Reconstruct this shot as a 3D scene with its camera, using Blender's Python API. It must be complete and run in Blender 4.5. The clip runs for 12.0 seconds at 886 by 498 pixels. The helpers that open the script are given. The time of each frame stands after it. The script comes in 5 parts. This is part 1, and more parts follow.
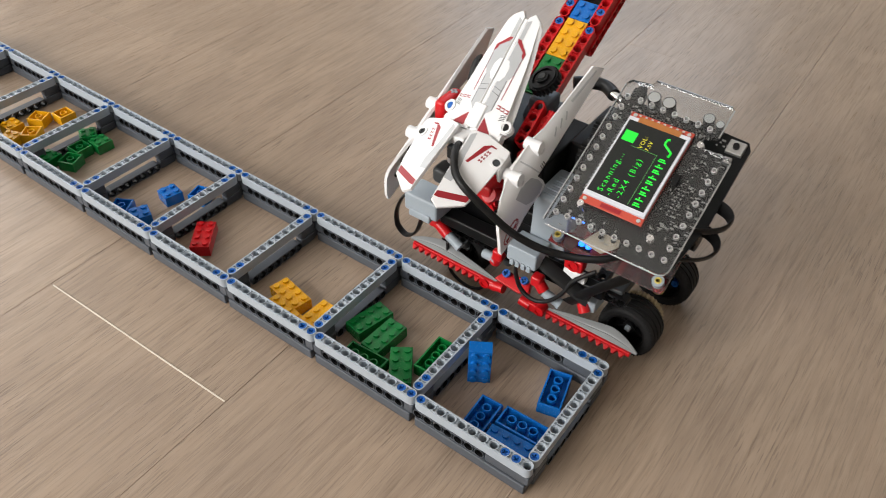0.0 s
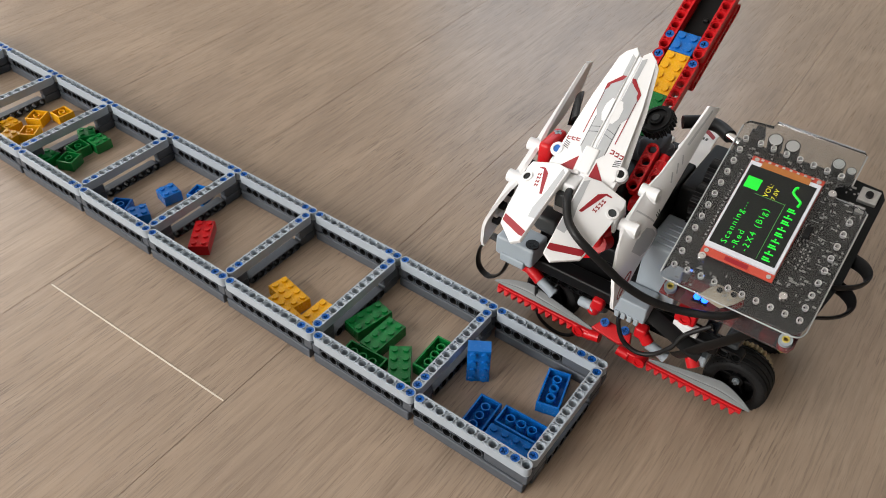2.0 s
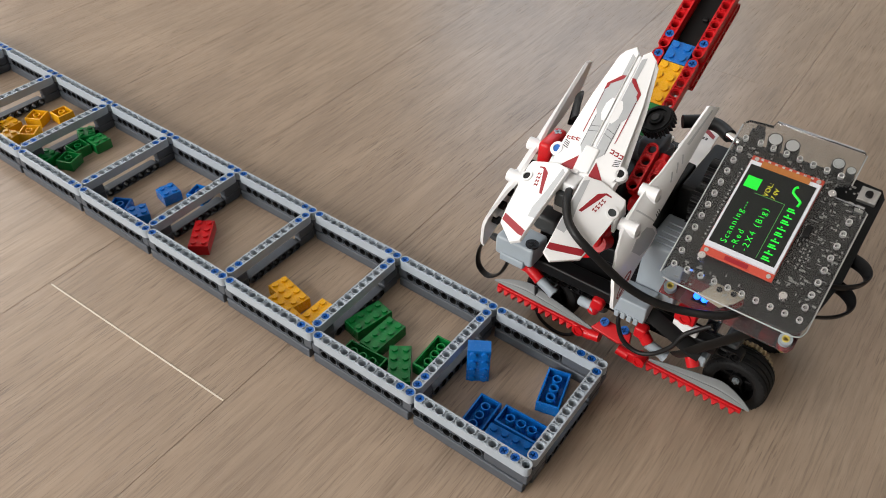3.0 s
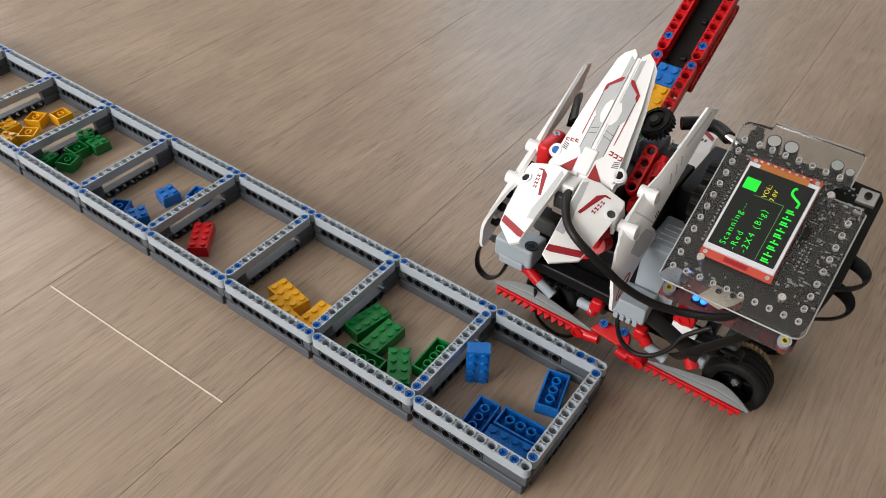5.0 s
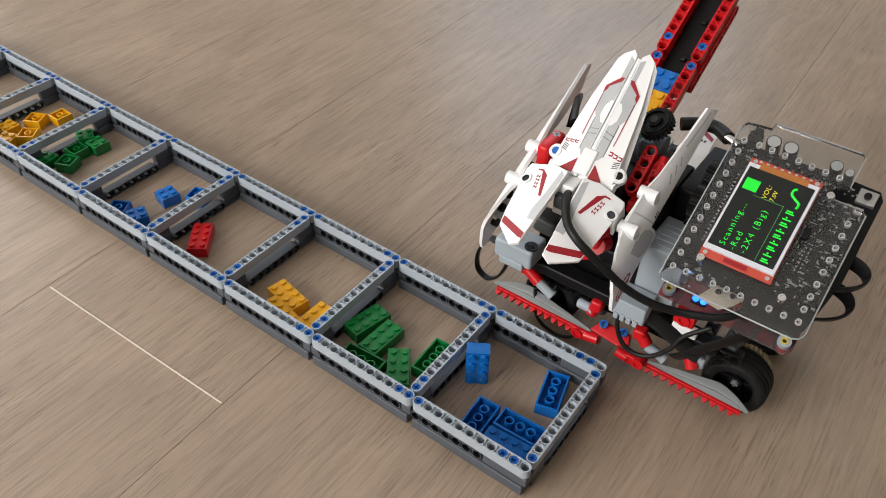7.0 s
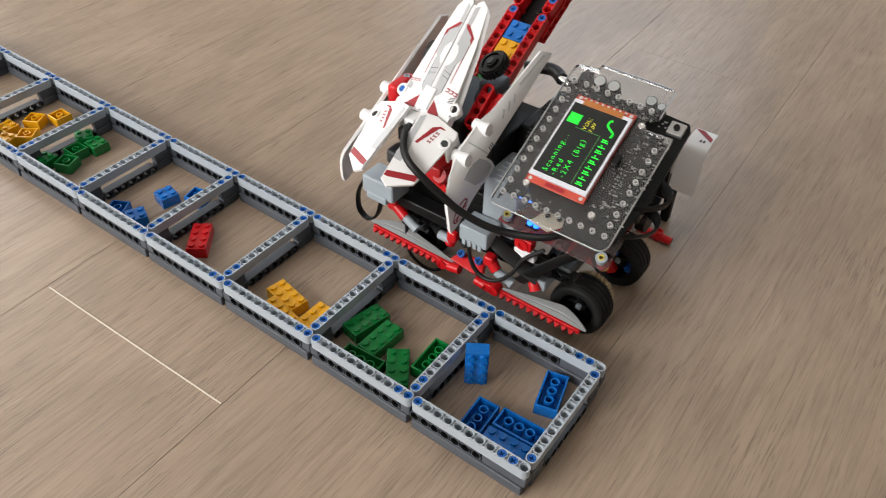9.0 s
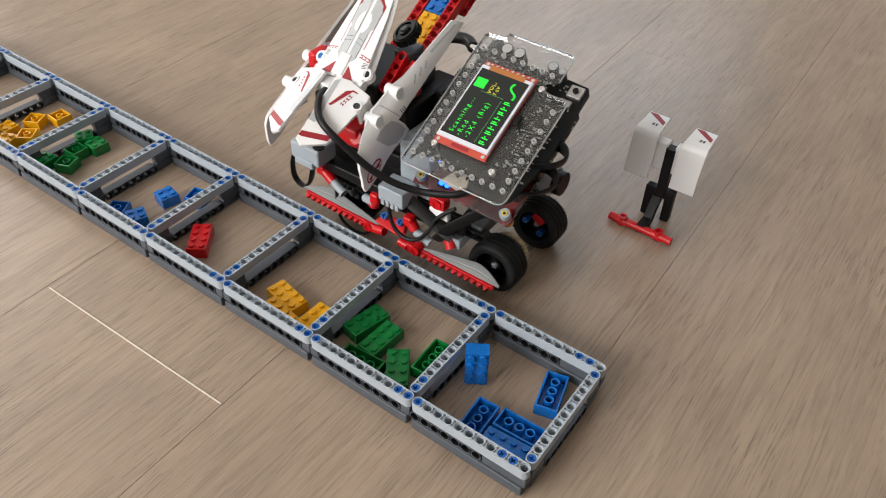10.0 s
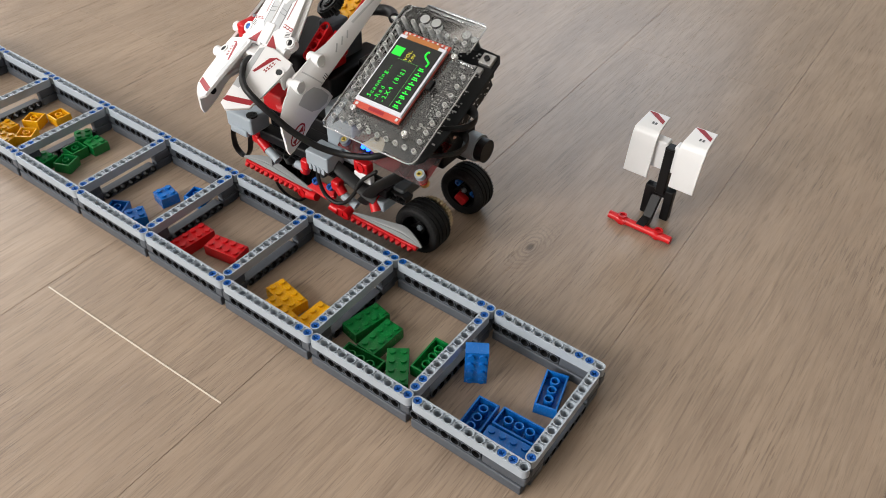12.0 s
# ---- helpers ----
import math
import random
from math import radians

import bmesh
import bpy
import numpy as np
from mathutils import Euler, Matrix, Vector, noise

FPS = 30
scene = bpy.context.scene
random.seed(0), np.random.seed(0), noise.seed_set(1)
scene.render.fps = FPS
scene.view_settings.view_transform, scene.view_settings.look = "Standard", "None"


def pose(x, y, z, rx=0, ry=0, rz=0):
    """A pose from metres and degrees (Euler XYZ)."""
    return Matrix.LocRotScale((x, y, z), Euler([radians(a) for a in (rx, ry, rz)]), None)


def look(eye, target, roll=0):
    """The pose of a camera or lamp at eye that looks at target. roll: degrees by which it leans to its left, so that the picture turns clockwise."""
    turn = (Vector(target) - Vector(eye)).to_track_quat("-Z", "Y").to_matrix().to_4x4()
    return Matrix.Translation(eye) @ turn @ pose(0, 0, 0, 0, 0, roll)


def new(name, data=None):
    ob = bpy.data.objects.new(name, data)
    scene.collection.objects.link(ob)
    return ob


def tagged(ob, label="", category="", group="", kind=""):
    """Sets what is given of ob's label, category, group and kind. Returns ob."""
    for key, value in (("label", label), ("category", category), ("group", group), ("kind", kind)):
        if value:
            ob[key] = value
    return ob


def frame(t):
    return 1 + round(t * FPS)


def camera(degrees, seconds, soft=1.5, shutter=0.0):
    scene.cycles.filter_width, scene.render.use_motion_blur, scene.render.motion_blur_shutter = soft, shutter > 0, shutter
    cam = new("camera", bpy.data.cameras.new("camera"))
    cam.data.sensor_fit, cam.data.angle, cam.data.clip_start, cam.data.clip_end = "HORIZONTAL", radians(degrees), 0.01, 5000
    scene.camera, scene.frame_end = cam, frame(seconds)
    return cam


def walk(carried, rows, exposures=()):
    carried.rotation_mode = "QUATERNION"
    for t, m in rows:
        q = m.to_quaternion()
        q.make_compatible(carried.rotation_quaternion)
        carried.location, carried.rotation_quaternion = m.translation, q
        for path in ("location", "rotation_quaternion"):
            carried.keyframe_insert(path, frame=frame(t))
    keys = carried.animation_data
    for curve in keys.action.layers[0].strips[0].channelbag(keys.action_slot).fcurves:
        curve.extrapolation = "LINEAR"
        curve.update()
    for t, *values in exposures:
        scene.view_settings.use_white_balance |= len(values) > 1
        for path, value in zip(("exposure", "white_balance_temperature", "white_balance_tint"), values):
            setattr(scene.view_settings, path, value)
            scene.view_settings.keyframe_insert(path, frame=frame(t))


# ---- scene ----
MM = 0.001
U = 0.008                      # pitch of the building-brick system
cam = camera(58.8, 12.0, soft=0.95, shutter=0.4)
EYE = Vector((0.1032, -0.2396, 0.4286))
FLOOR = -0.0042                # the floor's level; the tray's upper beams are centred 16.5 mm above the origin
REACH = (EYE.z - FLOOR) / EYE.z


def aim(yaw, pitch, roll):
    """Camera pose from the turn to the left of +y, the pitch up and the lean, in degrees."""
    a, b = radians(yaw), radians(pitch)
    ahead = Vector((-math.sin(a) * math.cos(b), math.cos(a) * math.cos(b), math.sin(b)))
    return look(EYE, EYE + ahead, roll)


# slow drift of the nearly still camera: seconds, turn, pitch, lean
DRIFT = [
    (0, 0.357, -0.094, -0.124), (0.5, 0.350, -0.104, -0.133), (1, 0.327, -0.108, -0.107), (1.5, 0.281, -0.119, -0.081),
    (2, 0.239, -0.156, -0.070), (2.5, 0.232, -0.180, -0.104), (3, 0.221, -0.179, -0.080), (5, 0.158, -0.050, -0.050),
    (5.5, 0.158, -0.043, -0.054), (6, 0.154, -0.010, -0.062), (6.5, 0.138, 0.006, -0.043), (7, 0.111, 0.007, -0.032),
    (9, 0.043, 0.032, 0.029), (9.5, 0.051, 0.046, 0.005), (10, 0.046, 0.052, 0.010), (10.5, 0.022, 0.007, 0.007),
    (11, 0.017, -0.038, -0.014), (11.5, 0.013, -0.044, 0.009), (12, 0.004, -0.014, 0.005),
]
walk(cam, [(t, aim(35.053 + a, -42.110 + b, 1.659 + c)) for t, a, b, c in DRIFT],
     exposures=[(0, 0.1), (0.8, 0.08), (1.9, 0.0), (7.3, -0.03), (9, 0.1), (12, 0.1)])

# ---------------------------------------------------------------- daylight
world = bpy.data.worlds.new("daylight")
scene.world = world
world.use_nodes = True
wn = world.node_tree
sky = wn.nodes.new("ShaderNodeTexSky")
sky.sky_type, sky.sun_disc = "NISHITA", False
sky.sun_elevation, sky.sun_rotation = radians(38), radians(200)
wn.nodes["Background"].inputs["Strength"].default_value = 0.15
wn.links.new(sky.outputs[0], wn.nodes["Background"].inputs["Color"])
sun_data = bpy.data.lights.new("sun", "SUN")
sun_data.energy, sun_data.angle, sun_data.color = 0.8, radians(12), (1.0, 0.95, 0.88)
sun = new("sun", sun_data)
sun.matrix_world = look((0.5, -2.0, 6.0), (0, 0.2, 0))


def window_light(name, where, target, wide, high, watts, colour):
    data = bpy.data.lights.new(name, "AREA")
    data.shape, data.size, data.size_y, data.energy, data.color = "RECTANGLE", wide, high, watts, colour
    ob = new(name, data)
    ob.matrix_world = look(where, target)
    return ob


# the sky's light in the room's three windows
window_light("window_light_north", (-1.45, 2.96, 1.72), (-1.45, 0, 1.3), 1.6, 1.2, 18, (0.74, 0.87, 1.0))
window_light("window_light_south", (-1.4, -2.36, 1.3), (-1.0, 0, 0.6), 2.2, 1.5, 105, (1.0, 0.962, 0.91))
window_light("window_light_west", (-3.46, 0.2, 1.65), (0, 0.2, 1.0), 1.8, 1.4, 40, (1.0, 0.965, 0.92))

# ---------------------------------------------------------------- materials
def nodes_of(name):
    mat = bpy.data.materials.new(name)
    mat.use_nodes = True
    tree = mat.node_tree
    return mat, tree, tree.nodes["Principled BSDF"]


def plastic(name, colour, rough=0.32, mottled=0.06, bump=0.02, gloss=0.5):
    """Moulded plastic with faint mottling, dust and fine relief."""
    mat, tree, bsdf = nodes_of(name)
    n, l = tree.nodes, tree.links
    pos = n.new("ShaderNodeTexCoord")
    big = n.new("ShaderNodeTexNoise"); big.inputs["Scale"].default_value = 45; big.inputs["Detail"].default_value = 3
    fine = n.new("ShaderNodeTexNoise"); fine.inputs["Scale"].default_value = 900; fine.inputs["Detail"].default_value = 2
    l.new(pos.outputs["Object"], big.inputs["Vector"]); l.new(pos.outputs["Object"], fine.inputs["Vector"])
    info = n.new("ShaderNodeObjectInfo")
    add = n.new("ShaderNodeMath"); add.operation = "ADD"
    l.new(big.outputs["Fac"], add.inputs[0])
    half = n.new("ShaderNodeMath"); half.operation = "MULTIPLY"; half.inputs[1].default_value = 0.5
    l.new(info.outputs["Random"], half.inputs[0]); l.new(half.outputs[0], add.inputs[1])
    ramp = n.new("ShaderNodeMapRange")
    ramp.inputs["From Min"].default_value, ramp.inputs["From Max"].default_value = 0.3, 1.2
    ramp.inputs["To Min"].default_value, ramp.inputs["To Max"].default_value = 1 - mottled, 1 + mottled
    l.new(add.outputs[0], ramp.inputs["Value"])
    mul = n.new("ShaderNodeVectorMath"); mul.operation = "SCALE"
    mul.inputs[0].default_value = colour[:3]
    l.new(ramp.outputs[0], mul.inputs["Scale"])
    l.new(mul.outputs[0], bsdf.inputs["Base Color"])
    rr = n.new("ShaderNodeMapRange")
    rr.inputs["To Min"].default_value, rr.inputs["To Max"].default_value = rough * 0.75, rough * 1.3
    l.new(fine.outputs["Fac"], rr.inputs["Value"]); l.new(rr.outputs[0], bsdf.inputs["Roughness"])
    bp = n.new("ShaderNodeBump"); bp.inputs["Strength"].default_value = bump; bp.inputs["Distance"].default_value = 0.0004
    l.new(fine.outputs["Fac"], bp.inputs["Height"]); l.new(bp.outputs[0], bsdf.inputs["Normal"])
    bsdf.inputs["Specular IOR Level"].default_value = gloss
    return mat


def plain(name, colour, rough=0.4, metal=0.0, glow=0.0):
    mat, tree, bsdf = nodes_of(name)
    bsdf.inputs["Base Color"].default_value = (*colour, 1)
    bsdf.inputs["Roughness"].default_value, bsdf.inputs["Metallic"].default_value = rough, metal
    if glow:
        bsdf.inputs["Emission Color"].default_value = (*colour, 1)
        bsdf.inputs["Emission Strength"].default_value = glow
    return mat


def clear_plastic(name, rough=0.05, tint=(0.93, 0.95, 0.96), haze=0.01):
    """Clear acrylic sheet: mostly passes light, with a glossy skin."""
    mat, tree, bsdf = nodes_of(name)
    n, l = tree.nodes, tree.links
    clear = n.new("ShaderNodeBsdfTransparent"); clear.inputs["Color"].default_value = (*tint, 1)
    gloss = n.new("ShaderNodeBsdfGlossy"); gloss.inputs["Roughness"].default_value = rough
    fres = n.new("ShaderNodeFresnel"); fres.inputs["IOR"].default_value = 1.49
    mix = n.new("ShaderNodeMixShader")
    l.new(fres.outputs[0], mix.inputs[0]); l.new(clear.outputs[0], mix.inputs[1]); l.new(gloss.outputs[0], mix.inputs[2])
    # pale diffuse share: the ceiling's grey reflection on the cover, put in as colour
    pale_share = n.new("ShaderNodeBsdfDiffuse"); pale_share.inputs["Color"].default_value = (0.8, 0.8, 0.8, 1)
    veil = n.new("ShaderNodeMixShader"); veil.inputs[0].default_value = haze
    l.new(mix.outputs[0], veil.inputs[1]); l.new(pale_share.outputs[0], veil.inputs[2])
    l.new(veil.outputs[0], n["Material Output"].inputs["Surface"])
    return mat


KNOT = (-0.116, 0.198, -0.0042)


def oak_laminate():
    """Grey-brown oak laminate: long grain along y, pores, cloudy figure and tone that differs from plank to plank."""
    mat, tree, bsdf = nodes_of("oak_laminate")
    n, l = tree.nodes, tree.links
    info = n.new("ShaderNodeObjectInfo")
    geo = n.new("ShaderNodeNewGeometry")
    offs = n.new("ShaderNodeVectorMath"); offs.operation = "SCALE"; offs.inputs[0].default_value = (0.31, 0.73, 0)
    l.new(info.outputs["Random"], offs.inputs["Scale"])
    base = n.new("ShaderNodeVectorMath"); base.operation = "ADD"
    l.new(geo.outputs["Position"], base.inputs[0]); l.new(offs.outputs[0], base.inputs[1])

    def tex(scale, detail, stretch, warp=0.0, rough=0.55, own=False):
        mp = n.new("ShaderNodeMapping"); mp.inputs["Scale"].default_value = stretch
        l.new(base.outputs[0] if own else geo.outputs["Position"], mp.inputs["Vector"])
        t = n.new("ShaderNodeTexNoise")
        t.inputs["Scale"].default_value, t.inputs["Detail"].default_value = scale, detail
        t.inputs["Roughness"].default_value, t.inputs["Distortion"].default_value = rough, warp
        l.new(mp.outputs[0], t.inputs["Vector"])
        return t.outputs["Fac"]

    def span(sock, a, b, c=0.0, d=1.0):
        r = n.new("ShaderNodeMapRange")
        for key, v in (("From Min", a), ("From Max", b), ("To Min", c), ("To Max", d)):
            r.inputs[key].default_value = v
        l.new(sock, r.inputs["Value"])
        return r.outputs[0]

    def mixed(fac, a, b):
        m = n.new("ShaderNodeMix"); m.data_type = "RGBA"
        l.new(fac, m.inputs["Factor"])
        for sock, key in ((a, "A"), (b, "B")):
            s = [i for i in m.inputs if i.name == key and i.type == "RGBA"][0]
            if isinstance(sock, tuple):
                s.default_value = (*sock, 1)
            else:
                l.new(sock, s)
        return [o for o in m.outputs if o.type == "RGBA"][0]

    cloud = tex(8, 4, (2.2, 0.7, 1), 1.0)
    grain = tex(120, 6, (6, 0.22, 1), 0.2, 0.7, True)
    streak = tex(24, 4, (7, 0.5, 1), 0.8, 0.6)
    pores = tex(230, 3, (3.2, 0.17, 1), 0.25, 0.55, True)
    lines = tex(150, 4, (3.6, 0.14, 1), 0.5, 0.62, True)
    patch = tex(7, 2, (1.6, 0.9, 1), 0.6)
    col = mixed(span(cloud, 0.3, 0.7), (0.372, 0.283, 0.209), (0.276, 0.208, 0.155))
    col = mixed(span(streak, 0.45, 0.70, 0, 0.45), col, (0.190, 0.141, 0.102))
    col = mixed(span(grain, 0.52, 0.75, 0, 0.42), col, (0.43, 0.34, 0.26))
    col = mixed(span(lines, 0.51, 0.68, 0, 0.48), col, (0.160, 0.119, 0.087))
    amount = n.new("ShaderNodeMath"); amount.operation = "MULTIPLY"
    l.new(span(pores, 0.58, 0.63, 0, 0.5), amount.inputs[0]); l.new(span(patch, 0.40, 0.60, 0.15, 1.0), amount.inputs[1])
    col = mixed(amount.outputs[0], col, (0.105, 0.076, 0.054))
    blot = tex(14, 4, (3.0, 0.9, 1), 1.5, 0.6)
    col = mixed(span(blot, 0.50, 0.72, 0, 0.28), col, (0.335, 0.248, 0.180))
    # one knot with rings round it
    off = n.new("ShaderNodeVectorMath"); off.operation = "SUBTRACT"; off.inputs[1].default_value = KNOT
    l.new(geo.outputs["Position"], off.inputs[0])
    sq = n.new("ShaderNodeVectorMath"); sq.operation = "MULTIPLY"; sq.inputs[1].default_value = (1.0, 0.5, 0)
    l.new(off.outputs[0], sq.inputs[0])
    far = n.new("ShaderNodeVectorMath"); far.operation = "LENGTH"
    l.new(sq.outputs[0], far.inputs[0])
    bend = n.new("ShaderNodeMath"); bend.operation = "MULTIPLY_ADD"; bend.inputs[1].default_value = 0.009
    l.new(blot, bend.inputs[0]); l.new(far.outputs["Value"], bend.inputs[2])
    turns = n.new("ShaderNodeMath"); turns.operation = "MULTIPLY"; turns.inputs[1].default_value = 2300
    l.new(bend.outputs[0], turns.inputs[0])
    wave = n.new("ShaderNodeMath"); wave.operation = "SINE"
    l.new(turns.outputs[0], wave.inputs[0])
    rings = n.new("ShaderNodeMath"); rings.operation = "MULTIPLY"
    l.new(span(wave.outputs[0], -0.2, 1, 0, 0.36), rings.inputs[0]); l.new(span(far.outputs["Value"], 0.004, 0.022, 1, 0), rings.inputs[1])
    col = mixed(rings.outputs[0], col, (0.105, 0.076, 0.054))
    col = mixed(span(bend.outputs[0], 0.0055, 0.008, 0.75, 0), col, (0.07, 0.05, 0.036))
    tone = n.new("ShaderNodeVectorMath"); tone.operation = "SCALE"
    l.new(col, tone.inputs[0]); l.new(span(info.outputs["Random"], 0, 1, 0.975, 1.025), tone.inputs["Scale"])
    col = tone.outputs[0]
    l.new(col, bsdf.inputs["Base Color"])
    l.new(span(grain, 0.3, 0.8, 0.26, 0.36), bsdf.inputs["Roughness"])
    bsdf.inputs["Specular IOR Level"].default_value = 0.38
    bp = n.new("ShaderNodeBump"); bp.inputs["Strength"].default_value = 0.3; bp.inputs["Distance"].default_value = 0.0004
    inv = span(pores, 0.55, 0.75, 1, 0)
    l.new(inv, bp.inputs["Height"]); l.new(bp.outputs[0], bsdf.inputs["Normal"])
    return mat


def wall_paint(name, colour):
    mat = plastic(name, colour, 0.7, 0.04, 0.1)
    return mat


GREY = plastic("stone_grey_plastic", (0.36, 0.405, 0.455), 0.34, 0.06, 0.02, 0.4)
# deepened below the plastic's own grey: shade on the lower tray beams put in
MGREY = plastic("shade_deep_grey_plastic", (0.076, 0.086, 0.102), 0.4, 0.06, 0.02, 0.3)
BLADE = plastic("blade_grey_plastic", (0.19, 0.20, 0.205), 0.36, 0.08, 0.02, 0.3)
DGREY = plastic("dark_grey_plastic", (0.045, 0.05, 0.053), 0.38, 0.06, 0.02, 0.35)
PIN = plastic("blue_pin_plastic", (0.010, 0.105, 0.40), 0.3)
BLUE = plastic("blue_plastic", (0.004, 0.125, 0.45), 0.25)
GREEN = plastic("green_plastic", (0.004, 0.165, 0.034), 0.25)
YELLOW = plastic("yellow_plastic", (0.72, 0.36, 0.006), 0.27)
RED = plastic("red_plastic", (0.50, 0.008, 0.012), 0.3, 0.06, 0.02, 0.35)
BLACK = plastic("black_plastic", (0.005, 0.005, 0.0055), 0.42, 0.1, 0.02, 0.22)
RUBBER = plastic("black_rubber", (0.008, 0.008, 0.0085), 0.68, 0.15, 0.15, 0.25)
WHITE = plastic("white_plastic", (0.75, 0.755, 0.762), 0.34, 0.035, 0.02, 0.4)
INK = plain("red_sticker", (0.27, 0.006, 0.014), 0.45)
SILVER = plastic("silver_sticker", (0.40, 0.415, 0.43), 0.4, 0.22)
PALE_SILVER = plastic("pale_silver_sticker", (0.46, 0.475, 0.49), 0.35, 0.15)
SOFT_YELLOW = plastic("pale_yellow_plastic", (0.60, 0.47, 0.10), 0.4)
DARKINK = plain("dark_print", (0.06, 0.06, 0.065), 0.45)
CABLE = plastic("cable_black", (0.007, 0.007, 0.0075), 0.45, 0.1, 0.02, 0.3)
PCB = plastic("circuit_board_black", (0.007, 0.0075, 0.008), 0.5, 0.2, 0.02, 0.2)
PCB_RED = plastic("circuit_board_red", (0.42, 0.035, 0.022), 0.35, 0.1)
METAL = plain("bright_steel", (0.72, 0.72, 0.72), 0.22, 1.0)
BRASS = plain("brass", (0.72, 0.52, 0.18), 0.3, 1.0)
SHIELD = plastic("sensor_pale_grey", (0.30, 0.345, 0.385), 0.36, 0.06, 0.02, 0.35)
ACRYLIC = clear_plastic("clear_acrylic")
SCREEN = plain("dark_display", (0.006, 0.008, 0.008), 0.18)
FRAMEW = plain("white_display_frame", (0.58, 0.60, 0.66), 0.4)
GLOW_G = plain("green_pixels", (0.01, 0.62, 0.035), 0.4, 0.0, 0.36)
GLOW_Y = plain("yellow_pixels", (0.50, 0.47, 0.02), 0.4, 0.0, 0.4)
GLOW_LINE = plain("dim_green_line", (0.05, 0.22, 0.05), 0.4, 0.0, 0.25)
GLOW_B = plain("blue_led", (0.008, 0.075, 1.0), 0.3, 0.0, 7.0)
OAK = oak_laminate()
SEAM = plain("joint_shadow", (0.11, 0.082, 0.06), 0.8)
CHIP = plain("bare_core_edge", (0.66, 0.60, 0.51), 0.6)
PAINT = wall_paint("wall_paint", (0.62, 0.605, 0.58))
CEIL = wall_paint("ceiling_paint", (0.74, 0.74, 0.73))


# ---------------------------------------------------------------- mesh helpers
def mm(*v):
    return tuple(c * MM for c in v)


def shade(me):
    """Smooth shading with corner normals weighted by area, so broad faces stay flat between rounded edges."""
    fn = [p.normal.copy() for p in me.polygons]
    fa = [p.area for p in me.polygons]
    around = [[] for _ in me.vertices]
    for p in me.polygons:
        p.use_smooth = True
        for v in p.vertices:
            around[v].append(p.index)
    out = [None] * len(me.loops)
    for p in me.polygons:
        n0 = fn[p.index]
        for li, v in zip(p.loop_indices, p.vertices):
            acc = Vector((0, 0, 0))
            for q in around[v]:
                if fn[q].dot(n0) > 0.62:
                    acc += fn[q] * fa[q]
            out[li] = acc.normalized() if acc.length > 0 else n0
    me.normals_split_custom_set(out)


def part(name, bm, material, parent=None, label="", m=None):
    """One mesh object from a bmesh (or shared mesh data), under a thing or a part."""
    if isinstance(bm, bpy.types.Mesh):
        me = bm
    else:
        me = bpy.data.meshes.new(name)
        bmesh.ops.recalc_face_normals(bm, faces=bm.faces)
        bm.to_mesh(me)
        bm.free()
        me.materials.append(material)
        shade(me)
    ob = new(name, me)
    if parent:
        ob.parent = parent
    if m is not None:
        ob.matrix_basis = m
    if label:
        tagged(ob, label)
    return ob


def thing(name, m, label, category, group="", kind=""):
    ob = new(name)
    ob.empty_display_size = 0.02
    ob.matrix_basis = m
    return tagged(ob, label, category, group, kind)


def box(bm, size, at=(0, 0, 0), m=None, bevel=0.0):
    mat = (m or Matrix()) @ Matrix.Translation(at)
    made = bmesh.ops.create_cube(bm, size=1.0, matrix=mat @ Matrix.Diagonal((*size, 1)))
    if bevel:
        edges = {e for v in made["verts"] for e in v.link_edges}
        bmesh.ops.bevel(bm, geom=list(edges), offset=bevel, segments=2, affect="EDGES", profile=0.5)
    return bm


def cyl(bm, r, a, b, seg=20, r2=None, caps=True):
    """A cylinder or cone from point a to point b."""
    a, b = Vector(a), Vector(b)
    turn = (b - a).to_track_quat("Z", "Y").to_matrix().to_4x4()
    bmesh.ops.create_cone(bm, cap_ends=caps, segments=seg, radius1=r, radius2=r if r2 is None else r2, depth=(b - a).length,
                          matrix=Matrix.Translation((a + b) / 2) @ turn)
    return bm


def ring(bm, r_out, r_in, a, b, seg=20):
    """A tube with open bore from a to b."""
    a, b = Vector(a), Vector(b)
    turn = (b - a).to_track_quat("Z", "Y").to_matrix().to_3x3()
    loops = []
    for p, r in ((a, r_out), (b, r_out), (b, r_in), (a, r_in)):
        loops.append([bm.verts.new(p + turn @ Vector((r * math.cos(2 * math.pi * i / seg), r * math.sin(2 * math.pi * i / seg), 0))) for i in range(seg)])
    for k in range(4):
        p, q = loops[k], loops[(k + 1) % 4]
        for i in range(seg):
            bm.faces.new((p[i], p[(i + 1) % seg], q[(i + 1) % seg], q[i]))
    return bm


def prism(bm, outline, low, high, m=None, bevel=0.0):
    """An outline in x and y raised from low to high."""
    m = m or Matrix()
    bot = [bm.verts.new(m @ Vector((x, y, low))) for x, y in outline]
    top = [bm.verts.new(m @ Vector((x, y, high))) for x, y in outline]
    n = len(outline)
    faces = [bm.faces.new(top), bm.faces.new(bot[::-1])]
    for i in range(n):
        faces.append(bm.faces.new((bot[i], bot[(i + 1) % n], top[(i + 1) % n], top[i])))
    if bevel:
        bmesh.ops.bevel(bm, geom=list(faces[0].edges), offset=bevel, segments=2, affect="EDGES", profile=0.5)
    return bm


